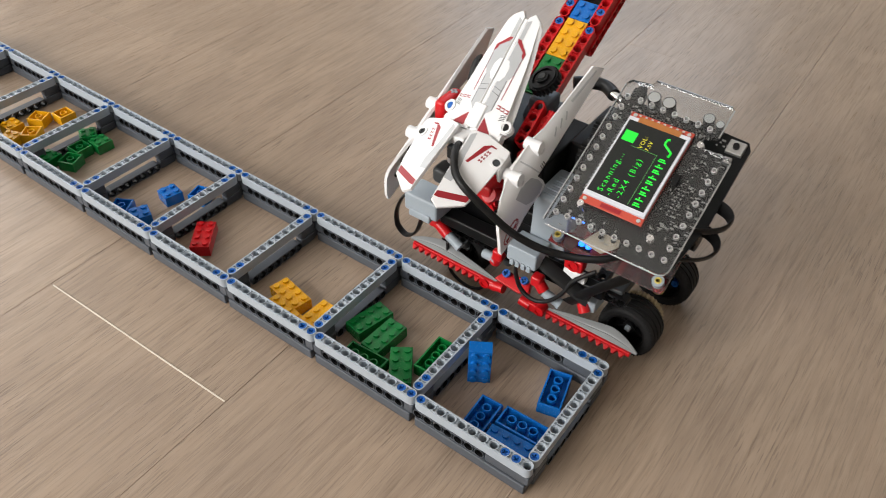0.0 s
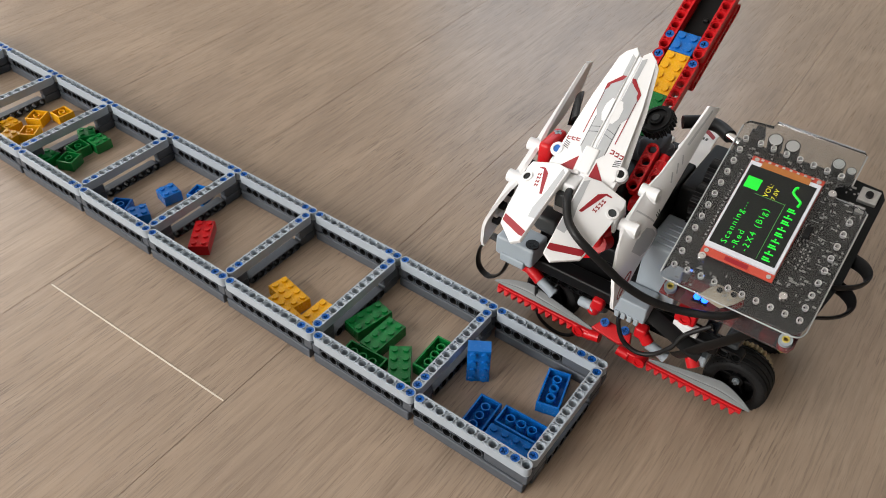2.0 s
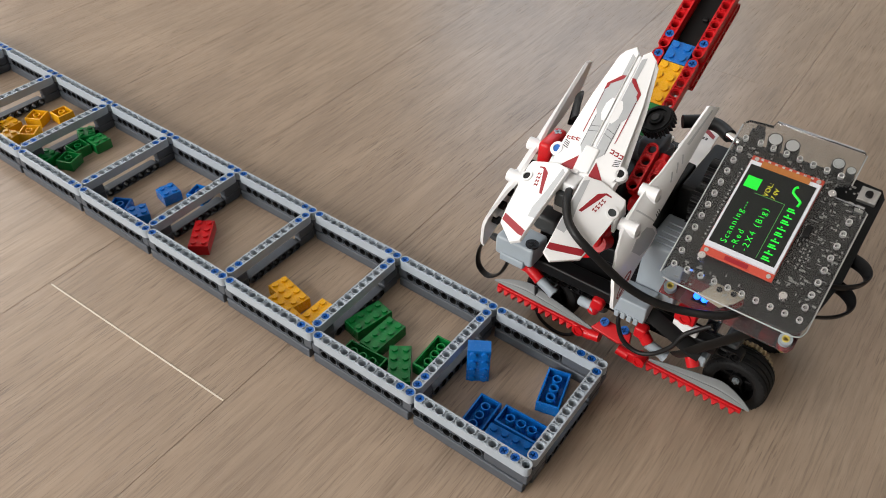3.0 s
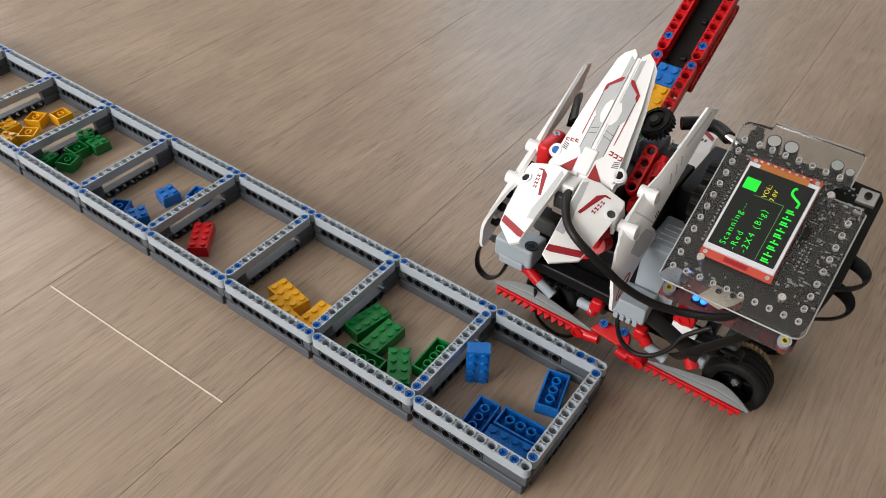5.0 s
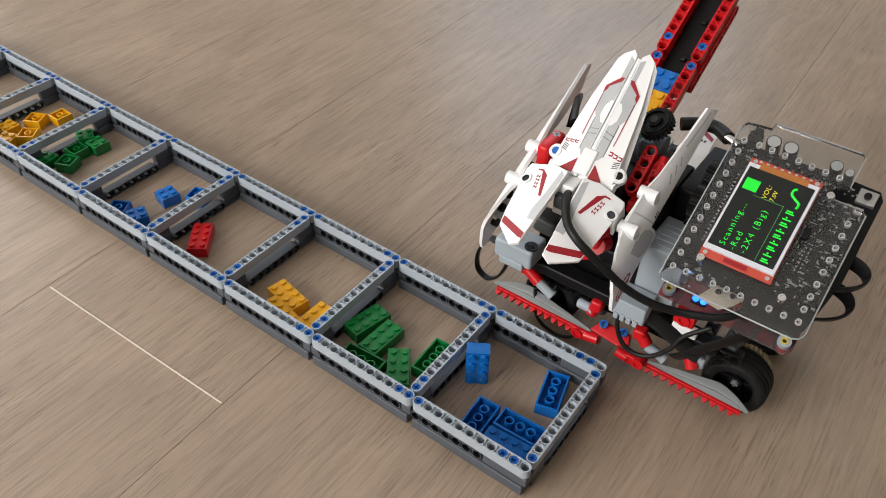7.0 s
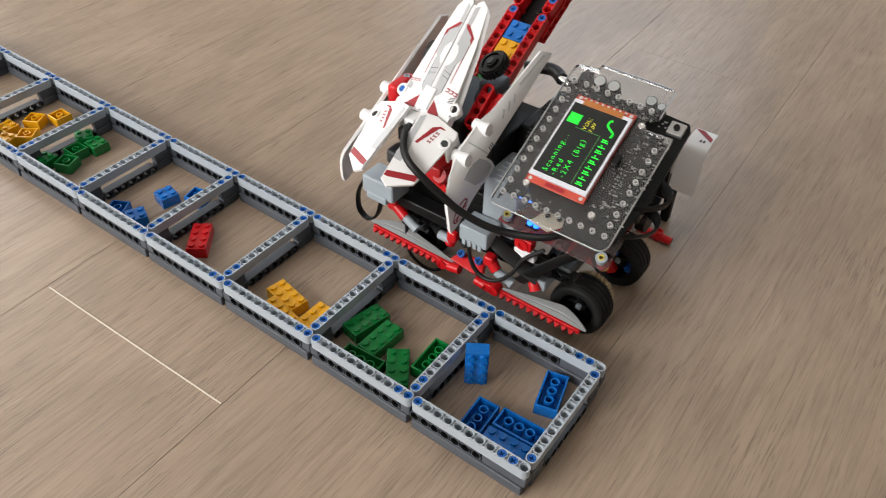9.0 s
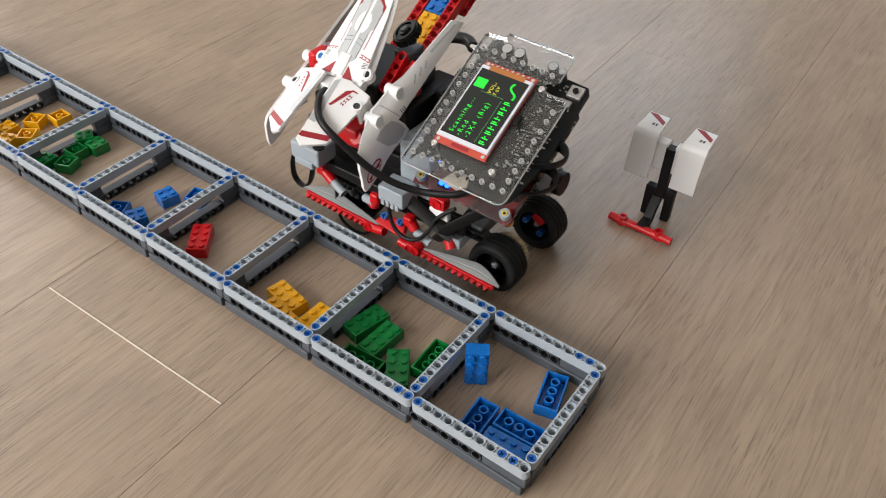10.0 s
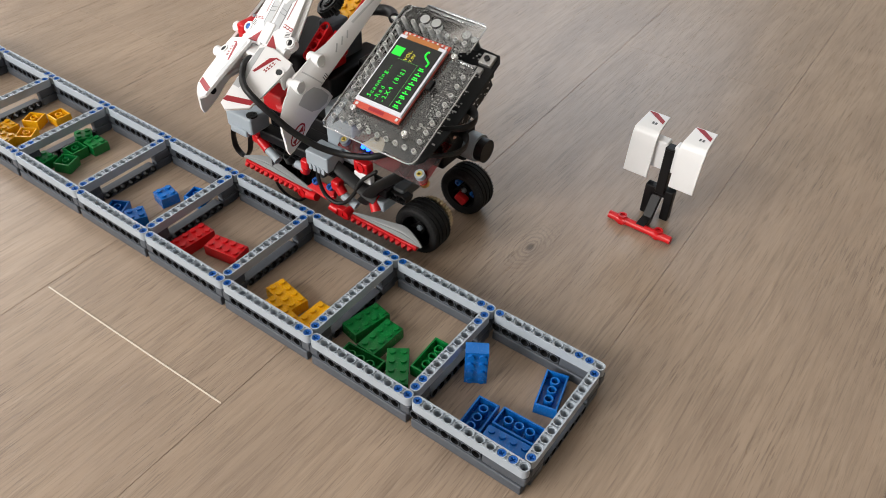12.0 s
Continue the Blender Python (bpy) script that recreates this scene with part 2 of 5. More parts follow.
def sweep(bm, points, r, seg=10, wide=1.0, smooth=6, lie=None):
    """A cable along a smooth line through the points; wide > 1 makes it a flat ribbon."""
    pts = [Vector(p) for p in points]
    line = []
    for i in range(len(pts) - 1):
        p0, p1, p2, p3 = pts[max(i - 1, 0)], pts[i], pts[i + 1], pts[min(i + 2, len(pts) - 1)]
        for k in range(smooth):
            t = k / smooth
            line.append(0.5 * ((2 * p1) + (p2 - p0) * t + (2 * p0 - 5 * p1 + 4 * p2 - p3) * t * t + (3 * p1 - p0 - 3 * p2 + p3) * t ** 3))
    line.append(pts[-1])
    loops, side = [], None
    for i, p in enumerate(line):
        d = (line[min(i + 1, len(line) - 1)] - line[max(i - 1, 0)]).normalized()
        if side is None:
            side = Vector(lie).normalized() if lie else d.orthogonal().normalized()
        side = (side - d * side.dot(d)).normalized()
        up = d.cross(side)
        loops.append([bm.verts.new(p + (side * math.cos(2 * math.pi * k / seg) * wide + up * math.sin(2 * math.pi * k / seg)) * r) for k in range(seg)])
    for a, b in zip(loops, loops[1:]):
        for k in range(seg):
            bm.faces.new((a[k], a[(k + 1) % seg], b[(k + 1) % seg], b[k]))
    bm.faces.new(loops[0][::-1]); bm.faces.new(loops[-1])
    return bm


def beam_mesh(n, material, name="beam", plug=None):
    """A studless beam of n holes: rounded ends, raised hole rims with sunk pockets between them; centred on hole one, along +x."""
    bm = bmesh.new()
    half, h, deep = 3.7 * MM, 3.9 * MM, 1.3 * MM
    deg = [0, 20, 36, 47, 68, 90, 112, 133, 144, 160, 180, 200, 216, 227, 248, 270, 292, 313, 324, 340]
    seg = len(deg)
    for k in range(n):
        cx = k * U
        outer = []
        for d in deg:
            a = radians(d)
            c, s = math.cos(a), math.sin(a)
            if (k == 0 and c < -0.01) or (k == n - 1 and c > 0.01):
                outer.append((cx + half * c, half * s))
            elif d in (47, 133, 227, 313):
                outer.append((cx + math.copysign(4 * MM, c), math.copysign(half, s)))
            elif abs(c) > 0.73:
                outer.append((cx + math.copysign(4 * MM, c), {0: 0, 20: 1.3, 36: 2.75}[min(d % 180, 180 - d % 180)] * MM * (1 if s >= 0 else -1)))
            else:
                outer.append((cx + half * c / abs(s), math.copysign(half, s)))
        circ = lambda r: [(cx + r * MM * math.cos(radians(d)), r * MM * math.sin(radians(d))) for d in deg]
        walls = []
        for sgn in (1, -1):
            rings = [(circ(3.45), h), (circ(3.1), h), (circ(3.05), h - 0.9 * MM), (circ(2.45), h - 0.9 * MM), (circ(2.45), 0)]
            loops = [[bm.verts.new((x, y, sgn * z)) for x, y in r] for r, z in rings]
            for p, q in zip(loops, loops[1:]):
                for i in range(seg):
                    bm.faces.new((p[i], p[(i + 1) % seg], q[(i + 1) % seg], q[i]))
            rim = loops[0]
            out = [bm.verts.new((x, y, sgn * h)) for x, y in outer]
            walls.append(out)
            for i in range(seg):
                j = (i + 1) % seg
                mid = (deg[i] + (deg[j] if j else 360)) / 2
                c = math.cos(radians(mid))
                pocket = abs(math.sin(radians(mid))) < 0.58 and ((c > 0 and k < n - 1) or (c < 0 and k > 0))
                if not pocket:
                    bm.faces.new((rim[i], rim[j], out[j], out[i]))
                    continue
                lo = [bm.verts.new((v.co.x, v.co.y, sgn * (h - deep))) for v in (rim[i], rim[j], out[j], out[i])]
                bm.faces.new(lo)
                bm.faces.new((rim[i], rim[j], lo[1], lo[0]))
                for e, q in ((i, 0), (j, 1)):
                    if deg[e] in (36, 144, 216, 324):
                        bm.faces.new((rim[e], out[e], lo[3 - q], lo[q]))
        for i in range(seg):
            j = (i + 1) % seg
            c = math.cos(radians((deg[i] + (deg[j] if j else 360)) / 2))
            if (c > 0.69 and k < n - 1) or (c < -0.69 and k > 0):
                continue
            bm.faces.new((walls[0][i], walls[0][j], walls[1][j], walls[1][i]))
    bmesh.ops.remove_doubles(bm, verts=bm.verts, dist=1e-6)
    bmesh.ops.recalc_face_normals(bm, faces=bm.faces)
    me = bpy.data.meshes.new(name)
    bm.to_mesh(me)
    bm.free()
    me.materials.append(material)
    # plug is only a colour: shade inside the open bores and pockets, painted on
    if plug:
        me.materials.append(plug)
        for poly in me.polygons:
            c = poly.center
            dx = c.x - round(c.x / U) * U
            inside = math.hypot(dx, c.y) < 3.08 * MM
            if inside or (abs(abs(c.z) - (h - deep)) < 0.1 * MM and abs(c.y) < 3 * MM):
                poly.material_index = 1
    shade(me)
    return me


def pin_mesh():
    """The visible end of a friction pin: a collar with a cross-shaped slot and a sunken bore."""
    bm = bmesh.new()
    ring(bm, 2.85 * MM, 1.95 * MM, (0, 0, -3 * MM), (0, 0, -0.25 * MM), 16)
    cyl(bm, 2.0 * MM, (0, 0, -3.4 * MM), (0, 0, -2.6 * MM), 12)
    for sx in (-1, 1):
        for sy in (-1, 1):
            box(bm, (1.0 * MM, 1.0 * MM, 1.8 * MM), (sx * 1.05 * MM, sy * 1.05 * MM, -1.4 * MM))
    bmesh.ops.recalc_face_normals(bm, faces=bm.faces)
    me = bpy.data.meshes.new("pin")
    bm.to_mesh(me); bm.free()
    me.materials.append(PIN)
    return me


def brick_mesh(nx, ny, material, tall=9.6):
    """A hollow building brick with studs above and tubes below; base centre at the origin."""
    bm = bmesh.new()
    lx, ly, h, w = nx * 8 - 0.2, ny * 8 - 0.2, tall, 1.3
    def rect(dx, dy, z):
        return [bm.verts.new((sx * dx * MM / 2, sy * dy * MM / 2, z * MM)) for sx, sy in ((-1, -1), (1, -1), (1, 1), (-1, 1))]
    e = 0.25
    loops = [rect(lx - 2 * w, ly - 2 * w, h - 1.2), rect(lx - 2 * w, ly - 2 * w, 0), rect(lx - 2 * e, ly - 2 * e, 0), rect(lx, ly, e),
             rect(lx, ly, h - e), rect(lx - 2 * e, ly - 2 * e, h)]
    bm.faces.new(loops[0][::-1]); bm.faces.new(loops[-1])
    for p, q in zip(loops, loops[1:]):
        for i in range(4):
            bm.faces.new((p[i], p[(i + 1) % 4], q[(i + 1) % 4], q[i]))
    for i in range(nx):
        for j in range(ny):
            x, y = (i - (nx - 1) / 2) * U, (j - (ny - 1) / 2) * U
            cyl(bm, 2.4 * MM, (x, y, (h - 0.4) * MM), (x, y, (h + 1.7) * MM), 14, 2.35 * MM)
    for i in range(nx - 1):
        for j in range(ny - 1):
            x, y = (i - (nx - 2) / 2) * U, (j - (ny - 2) / 2) * U
            ring(bm, 3.25 * MM, 2.4 * MM, (x, y, 0.1 * MM), (x, y, (h - 1.3) * MM), 14)
    bmesh.ops.recalc_face_normals(bm, faces=bm.faces)
    me = bpy.data.meshes.new("brick")
    bm.to_mesh(me); bm.free()
    me.materials.append(material)
    shade(me)
    return me


def settle(m):
    """Sets a thing that was placed on the plane z = 0 down on the floor."""
    p = m.translation
    return Matrix.Translation(((EYE.x - p.x) * (1 - REACH), (EYE.y - p.y) * (1 - REACH), FLOOR)) @ m


# ---------------------------------------------------------------- room
def slab(name, size, at, material, label, category, m=None):
    ob = part(name, box(bmesh.new(), size, at, m), material)
    return tagged(ob, label, category, "", "structure")


def wall_with_window(name, along, at, length, window, label):
    """A wall 0.2 m thick and 2.6 m high with one opening: window = (from, to, sill, head) along the wall."""
    a, b, s, hd = window
    bm = bmesh.new()
    lo, hi = -length / 2, length / 2
    for x0, x1, z0, z1 in ((lo, a, -0.02, 2.6), (b, hi, -0.02, 2.6), (a, b, -0.02, s), (a, b, hd, 2.6)):
        box(bm, (x1 - x0, 0.2, z1 - z0), ((x0 + x1) / 2, 0, (z0 + z1) / 2))
    ob = part(name, bm, PAINT, None, "", Matrix.Translation(at) @ pose(0, 0, 0, 0, 0, along))
    return tagged(ob, label, "wall", "", "structure")


def room():
    wall_with_window("wall_north", 0, (0, 3.1, 0), 7.2, (-2.3, -0.6, 1.08, 2.36), "plain light painted wall with a window opening")
    wall_with_window("wall_south", 0, (0, -2.5, 0), 7.2, (-2.6, -0.2, 0.5, 2.1), "plain light painted wall with a window opening")
    wall_with_window("wall_west", 90, (-3.6, 0.3, 0), 5.4, (-1.0, 0.9, 0.95, 2.4), "plain light painted wall with a window opening")
    slab("wall_east", (0.2, 5.4, 2.6), (3.6, 0.3, 1.3), PAINT, "plain light painted wall", "wall")
    slab("ceiling", (7.4, 5.9, 0.15), (0, 0.3, 2.68), CEIL, "plain white ceiling", "ceiling")


PLANK, SKEW = 0.1908, 1.4        # plank width; turn of the boards from +y


def floor():
    base = slab("floor", (7.4, 5.9, 0.02), (0, 0.3, FLOOR - 0.0125), SEAM, "grey-brown oak laminate floor of long planks", "floor")
    rng = random.Random(5)
    turn = pose(0, 0, 0, 0, 0, SKEW)
    gap = 0.00008
    ends = {-1: [0.5725], -2: [-0.0579], 0: [1.05], -3: [0.85], 1: [-0.75], -4: [0.25]}
    first_seam = -0.0087
    for i in range(-19, 19):
        x0, x1 = first_seam + i * PLANK + gap, first_seam + (i + 1) * PLANK - gap
        first = ends.get(i, [rng.uniform(-0.6, 0.6) + 3.0])[0]
        cuts = [-2.6] + [y for y in (first - 1.3 * k for k in range(3, -4, -1)) if -2.5 < y < 3.0] + [3.1]
        for a, b in zip(cuts, cuts[1:]):
            bm = bmesh.new()
            box(bm, (x1 - x0, b - a - 2 * gap, 0.008), (0, 0, -0.004), None, 0.0003)
            part("plank", bm, OAK, base, "", turn @ Matrix.Translation(((x0 + x1) / 2, (a + b) / 2, FLOOR)))
    bm = box(bmesh.new(), (0.187, 0.0010, 0.0006), (0, 0, 0.0002))
    part("chipped_edge", bm, CHIP, base, "pale bare edge of a plank end", turn @ Matrix.Translation((first_seam - 1.5 * PLANK + 0.001, -0.0579, FLOOR)))


# ---------------------------------------------------------------- sorting tray
CELLS = 9


def tray():
    t = thing("sorting_tray", Matrix(), "long grey frame of joined beams divided into open square bins", "tray")
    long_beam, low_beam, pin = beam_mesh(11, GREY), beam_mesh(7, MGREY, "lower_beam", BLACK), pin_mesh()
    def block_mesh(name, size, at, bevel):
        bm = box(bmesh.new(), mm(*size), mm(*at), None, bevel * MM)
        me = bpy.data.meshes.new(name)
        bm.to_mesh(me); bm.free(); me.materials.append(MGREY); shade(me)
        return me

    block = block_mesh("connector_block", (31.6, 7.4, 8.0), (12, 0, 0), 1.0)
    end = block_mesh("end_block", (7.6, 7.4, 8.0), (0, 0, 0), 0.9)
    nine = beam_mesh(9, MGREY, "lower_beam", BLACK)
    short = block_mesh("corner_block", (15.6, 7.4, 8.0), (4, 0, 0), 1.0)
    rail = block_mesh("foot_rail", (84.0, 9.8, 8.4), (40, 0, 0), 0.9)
    high, low, foot = 16.5 * MM, 8.5 * MM, 0.05 * MM
    flip = pose(0, 0, 0, 90)

    def run(at, ang, pins, across=False, first=False):
        m = Matrix.Translation(at) @ pose(0, 0, 0, 0, 0, ang)
        lift = lambda k, z: m @ Matrix.Translation((k * U, 0, z))
        part("beam", long_beam, GREY, t, "", lift(0, high))
        if across:
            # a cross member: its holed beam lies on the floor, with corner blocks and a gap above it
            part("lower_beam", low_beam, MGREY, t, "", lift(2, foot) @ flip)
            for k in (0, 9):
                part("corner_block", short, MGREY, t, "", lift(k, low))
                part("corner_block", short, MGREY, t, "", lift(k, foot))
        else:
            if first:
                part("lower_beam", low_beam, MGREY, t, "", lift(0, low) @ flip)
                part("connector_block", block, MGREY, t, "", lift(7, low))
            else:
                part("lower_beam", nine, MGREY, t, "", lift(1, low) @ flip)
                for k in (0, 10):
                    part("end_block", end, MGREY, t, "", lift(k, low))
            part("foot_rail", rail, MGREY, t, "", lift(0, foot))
        for k in pins:
            part("pin", pin, PIN, t, "", m @ Matrix.Translation((k * U, 0, high + 3.75 * MM)) @ pose(0, 0, 0, 0, 0, 17 * k))

    for c in range(CELLS):
        x = -(11 * c + 10.5) * U
        ends = (0, 8, 9) if c == 0 else (0, 9, 10)
        run((x, 0.5 * U, 0), 0, ends, False, c == 0)
        run((x, 12.5 * U, 0), 0, ends, False, c == 0)
        run((-(11 * c + 0.5) * U, 1.5 * U, 0), 90, (0, 10) if c == 0 else (0, 1, 9, 10), True)
    run((-(11 * CELLS + 0.5) * U, 1.5 * U, 0), 90, (0, 1, 9, 10), True)
    return t


# ---------------------------------------------------------------- loose bricks in the bins
def brick(nx, ny, colour, material, x, y, ang, over=False, lift=0.0, m=None, note=""):
    """One loose brick on the floor of a bin, x and y in mm."""
    key = (nx, ny, material.name)
    if key not in BRICKS:
        BRICKS[key] = brick_mesh(nx, ny, material)
    if m is None:
        m = pose(x * MM, y * MM, lift * MM, 0, 0, ang)
        if over:
            m = pose(x * MM, y * MM, 9.6 * MM + lift * MM, 180, 0, ang)
    ob = part("building_brick", BRICKS[key], material, None, "", settle(m))
    size = f"{ny}x{nx}"
    say = note or ("upside down on the floor, hollow side showing" if over else "on the floor, studs up")
    return tagged(ob, f"{colour} plastic {size} brick {say}", "brick", "loose bricks in the bins")


BRICKS = {}


def loose_bricks():
    # first bin, blue
    brick(4, 2, "blue", BLUE, 0, 0, 0, m=Matrix.Translation((-73.4 * MM, 55.1 * MM, 15.9 * MM)) @ pose(0, 0, 0, 0, 0, 33) @ pose(0, 0, 0, 90) @ pose(0, 0, -4.8 * MM, 0, 0, 90), note="standing on its end")
    brick(4, 2, "blue", BLUE, -23.1, 71.4, 104.5, True)
    brick(4, 2, "blue", BLUE, -50.6, 23.3, 93, True)
    brick(4, 2, "blue", BLUE, -25.2, 33.7, 2, True)
    brick(4, 2, "blue", BLUE, -24.9, 16.5, 4)
    # second bin, green
    brick(4, 2, "green", GREEN, -163.0, 45.6, 78.8)
    brick(4, 2, "green", GREEN, -143.9, 38.8, 87.5)
    brick(4, 2, "green", GREEN, -142.1, 14.9, 3.5, True)
    brick(4, 2, "green", GREEN, -117.8, 25.2, 126)
    brick(4, 2, "green", GREEN, -103.8, 46.5, 93, True)
    # third bin, yellow
    brick(4, 2, "yellow", YELLOW, -225.9, 28.7, 169.4)
    brick(4, 1, "yellow", YELLOW, -217.9, 16.1, 170.5)
    brick(4, 2, "yellow", YELLOW, -194.4, 23.0, 88)
    # fifth bin, blue
    brick(2, 2, "blue", BLUE, -393.3, 53.6, 168)
    brick(2, 2, "blue", BLUE, -371.6, 68.8, 105, True)
    brick(2, 2, "blue", BLUE, -390.3, 20.3, 155)
    brick(2, 2, "blue", BLUE, -410.5, 17.2, 30, True)
    # sixth bin, green
    brick(2, 2, "green", GREEN, -504.0, 63.7, 178)
    brick(2, 2, "green", GREEN, -510.6, 46.6, 0, True)
    brick(2, 2, "green", GREEN, -501.0, 30.4, 22, True)
    brick(2, 2, "green", GREEN, -519.7, 20.8, 8)
    brick(2, 2, "green", GREEN, -523.2, 64.2, 60)
    # seventh bin, yellow
    brick(2, 2, "yellow", YELLOW, -584.9, 53.1, 28, True)
    brick(2, 2, "yellow", YELLOW, -571.2, 70.8, 178, True)
    brick(2, 2, "yellow", YELLOW, -567.2, 33.9, 36, True)
    brick(2, 2, "yellow", YELLOW, -592.4, 29.4, 2)
    brick(2, 2, "yellow", YELLOW, -575.2, 17.2, 20)


# ---------------------------------------------------------------- the small standing figure of parts
def standing_piece():
    s = thing("toy_stand", settle(pose(-52.7 * MM, 290.7 * MM, 0)), "white curved panels on a black upright with a red axle foot", "toy part")
    o = lambda x, y, z: (x * MM, y * MM, z * MM)

    def panel(cx, tilt):
        # curved sheet: front face, bend and a short top going back
        prof = [(-7, 42), (-6.4, 56), (-5.6, 70), (-4.6, 78.5), (-2.6, 82.4), (0.5, 83.8), (9, 84.8), (21, 86)]
        bm = bmesh.new()
        front, back = [], []
        for k, (y, z) in enumerate(prof):
            w = 10.4 if k < 5 else 10.4 - (k - 4) * 0.5
            front.append([bm.verts.new(o(cx + sx * w + tilt * (z - 60) * 0.02, y, z)) for sx in (-1, 1)])
            back.append([bm.verts.new(o(cx + sx * w + tilt * (z - 60) * 0.02, y + 1.8, z - 1.6)) for sx in (-1, 1)])
        for a, b in zip(front, front[1:]):
            bm.faces.new((a[0], a[1], b[1], b[0]))
        for a, b in zip(back, back[1:]):
            bm.faces.new((a[1], a[0], b[0], b[1]))
        for sx in (0, 1):
            for k in range(len(prof) - 1):
                bm.faces.new((front[k][sx], front[k + 1][sx], back[k + 1][sx], back[k][sx]))
        for k in (0, -1):
            bm.faces.new((front[k][0], front[k][1], back[k][1], back[k][0]))
        p = part("panel", bm, WHITE, s)
        slope = math.degrees(math.atan2(1.2, 12))
        st = bmesh.new()
        prism(st, [(-8.4 * MM, 3 * MM), (8.2 * MM, -8 * MM), (8.2 * MM, -3.6 * MM), (-1 * MM, 3 * MM)], 0, 0.3 * MM,
              Matrix.Translation(o(cx, 16.8, 85.75)) @ pose(0, 0, 0, slope))
        part("sticker", st, INK, p, "dark red printed wedge")
        st = bmesh.new()
        for k in range(2):
            box(st, o(1.6, 3.2, 0.3), o(cx + 4 + k * 2.6 - 3, 7, 84.75), pose(0, 0, 0))
        part("print", st, DARKINK, p, "small dark printed marks")
        return p

    panel(-19.5, 1)
    panel(21, 1)
    bm = box(bmesh.new(), o(8, 8, 46), o(3, 2, 50), None, 0.8 * MM)
    box(bm, o(7.6, 9, 3), o(3, 1.6, 72), None, 0.8 * MM)
    part("upright", bm, BLACK, s)
    bm = bmesh.new()
    box(bm, o(12, 10, 26), o(-6, 4, 63), None, 1.4 * MM); box(bm, o(12, 10, 26), o(12, 4, 63), None, 1.4 * MM)
    part("bracket", bm, WHITE, s, "short white bracket between the panels")
    bm = bmesh.new()
    for x in (-7, 11):
        box(bm, o(7.4, 8, 30), o(x, 4, 16), pose(0, 0, 0), 1.2 * MM)
    box(bm, o(25, 7.6, 8), o(2, 4, 27), None, 1 * MM)
    part("bracket_base", bm, BLACK, s)
    bm = bmesh.new()
    prism(bm, [(-25 * MM, 0.6 * MM), (-25 * MM, 7.4 * MM), (-12 * MM, 8 * MM), (-1 * MM, 24 * MM), (5 * MM, 20 * MM), (-8 * MM, 1 * MM)], -3.7 * MM, 3.7 * MM,
          Matrix.Translation(o(1, 0, 0)) @ Matrix(((0, 0, 1, 0), (1, 0, 0, 0), (0, 1, 0, 0), (0, 0, 0, 1))), 0.5 * MM)
    part("foot", bm, BLACK, s)
    bm = bmesh.new()
    cyl(bm, 3.4 * MM, o(-28, -23, 4), o(29, -24, 4), 16)
    for x in (-16, 17):
        cyl(bm, 4 * MM, o(x - 4, -23.5, 4), o(x + 4, -23.5, 4), 16)
        ring(bm, 3.8 * MM, 2.5 * MM, o(x, -23.5, 1), o(x, -23.5, 9.2), 14)
    part("axle", bm, RED, s, "red plastic axle connectors")
    return s


# ---------------------------------------------------------------- the robot
BASE = Vector((0, 0.150, 0))
SIZE = 1.0408
ROB = Matrix.Scale(SIZE, 4) @ Matrix.Translation(-BASE) @ Matrix.Translation((0, 0, 0.0045))


def stands(x, y):
    """Where the robot's origin is for a drive of x and y mm."""
    return EYE + (BASE + Vector(mm(x, y, 0)) - EYE) * SIZE


HX = -41.5                      # middle of the head, mm


def tilt(x, y, z, slope):
    return pose(x * MM, y * MM, z * MM, slope)


def sheet(outline, m, thick, bevel=0.4, low=0.0):
    return prism(bmesh.new(), [(x * MM, y * MM) for x, y in outline], low * MM, (low + thick) * MM, m, bevel * MM)


def mirrored(bm):
    for v in bm.verts:
        v.co.x = 2 * HX * MM - v.co.x
    return bm


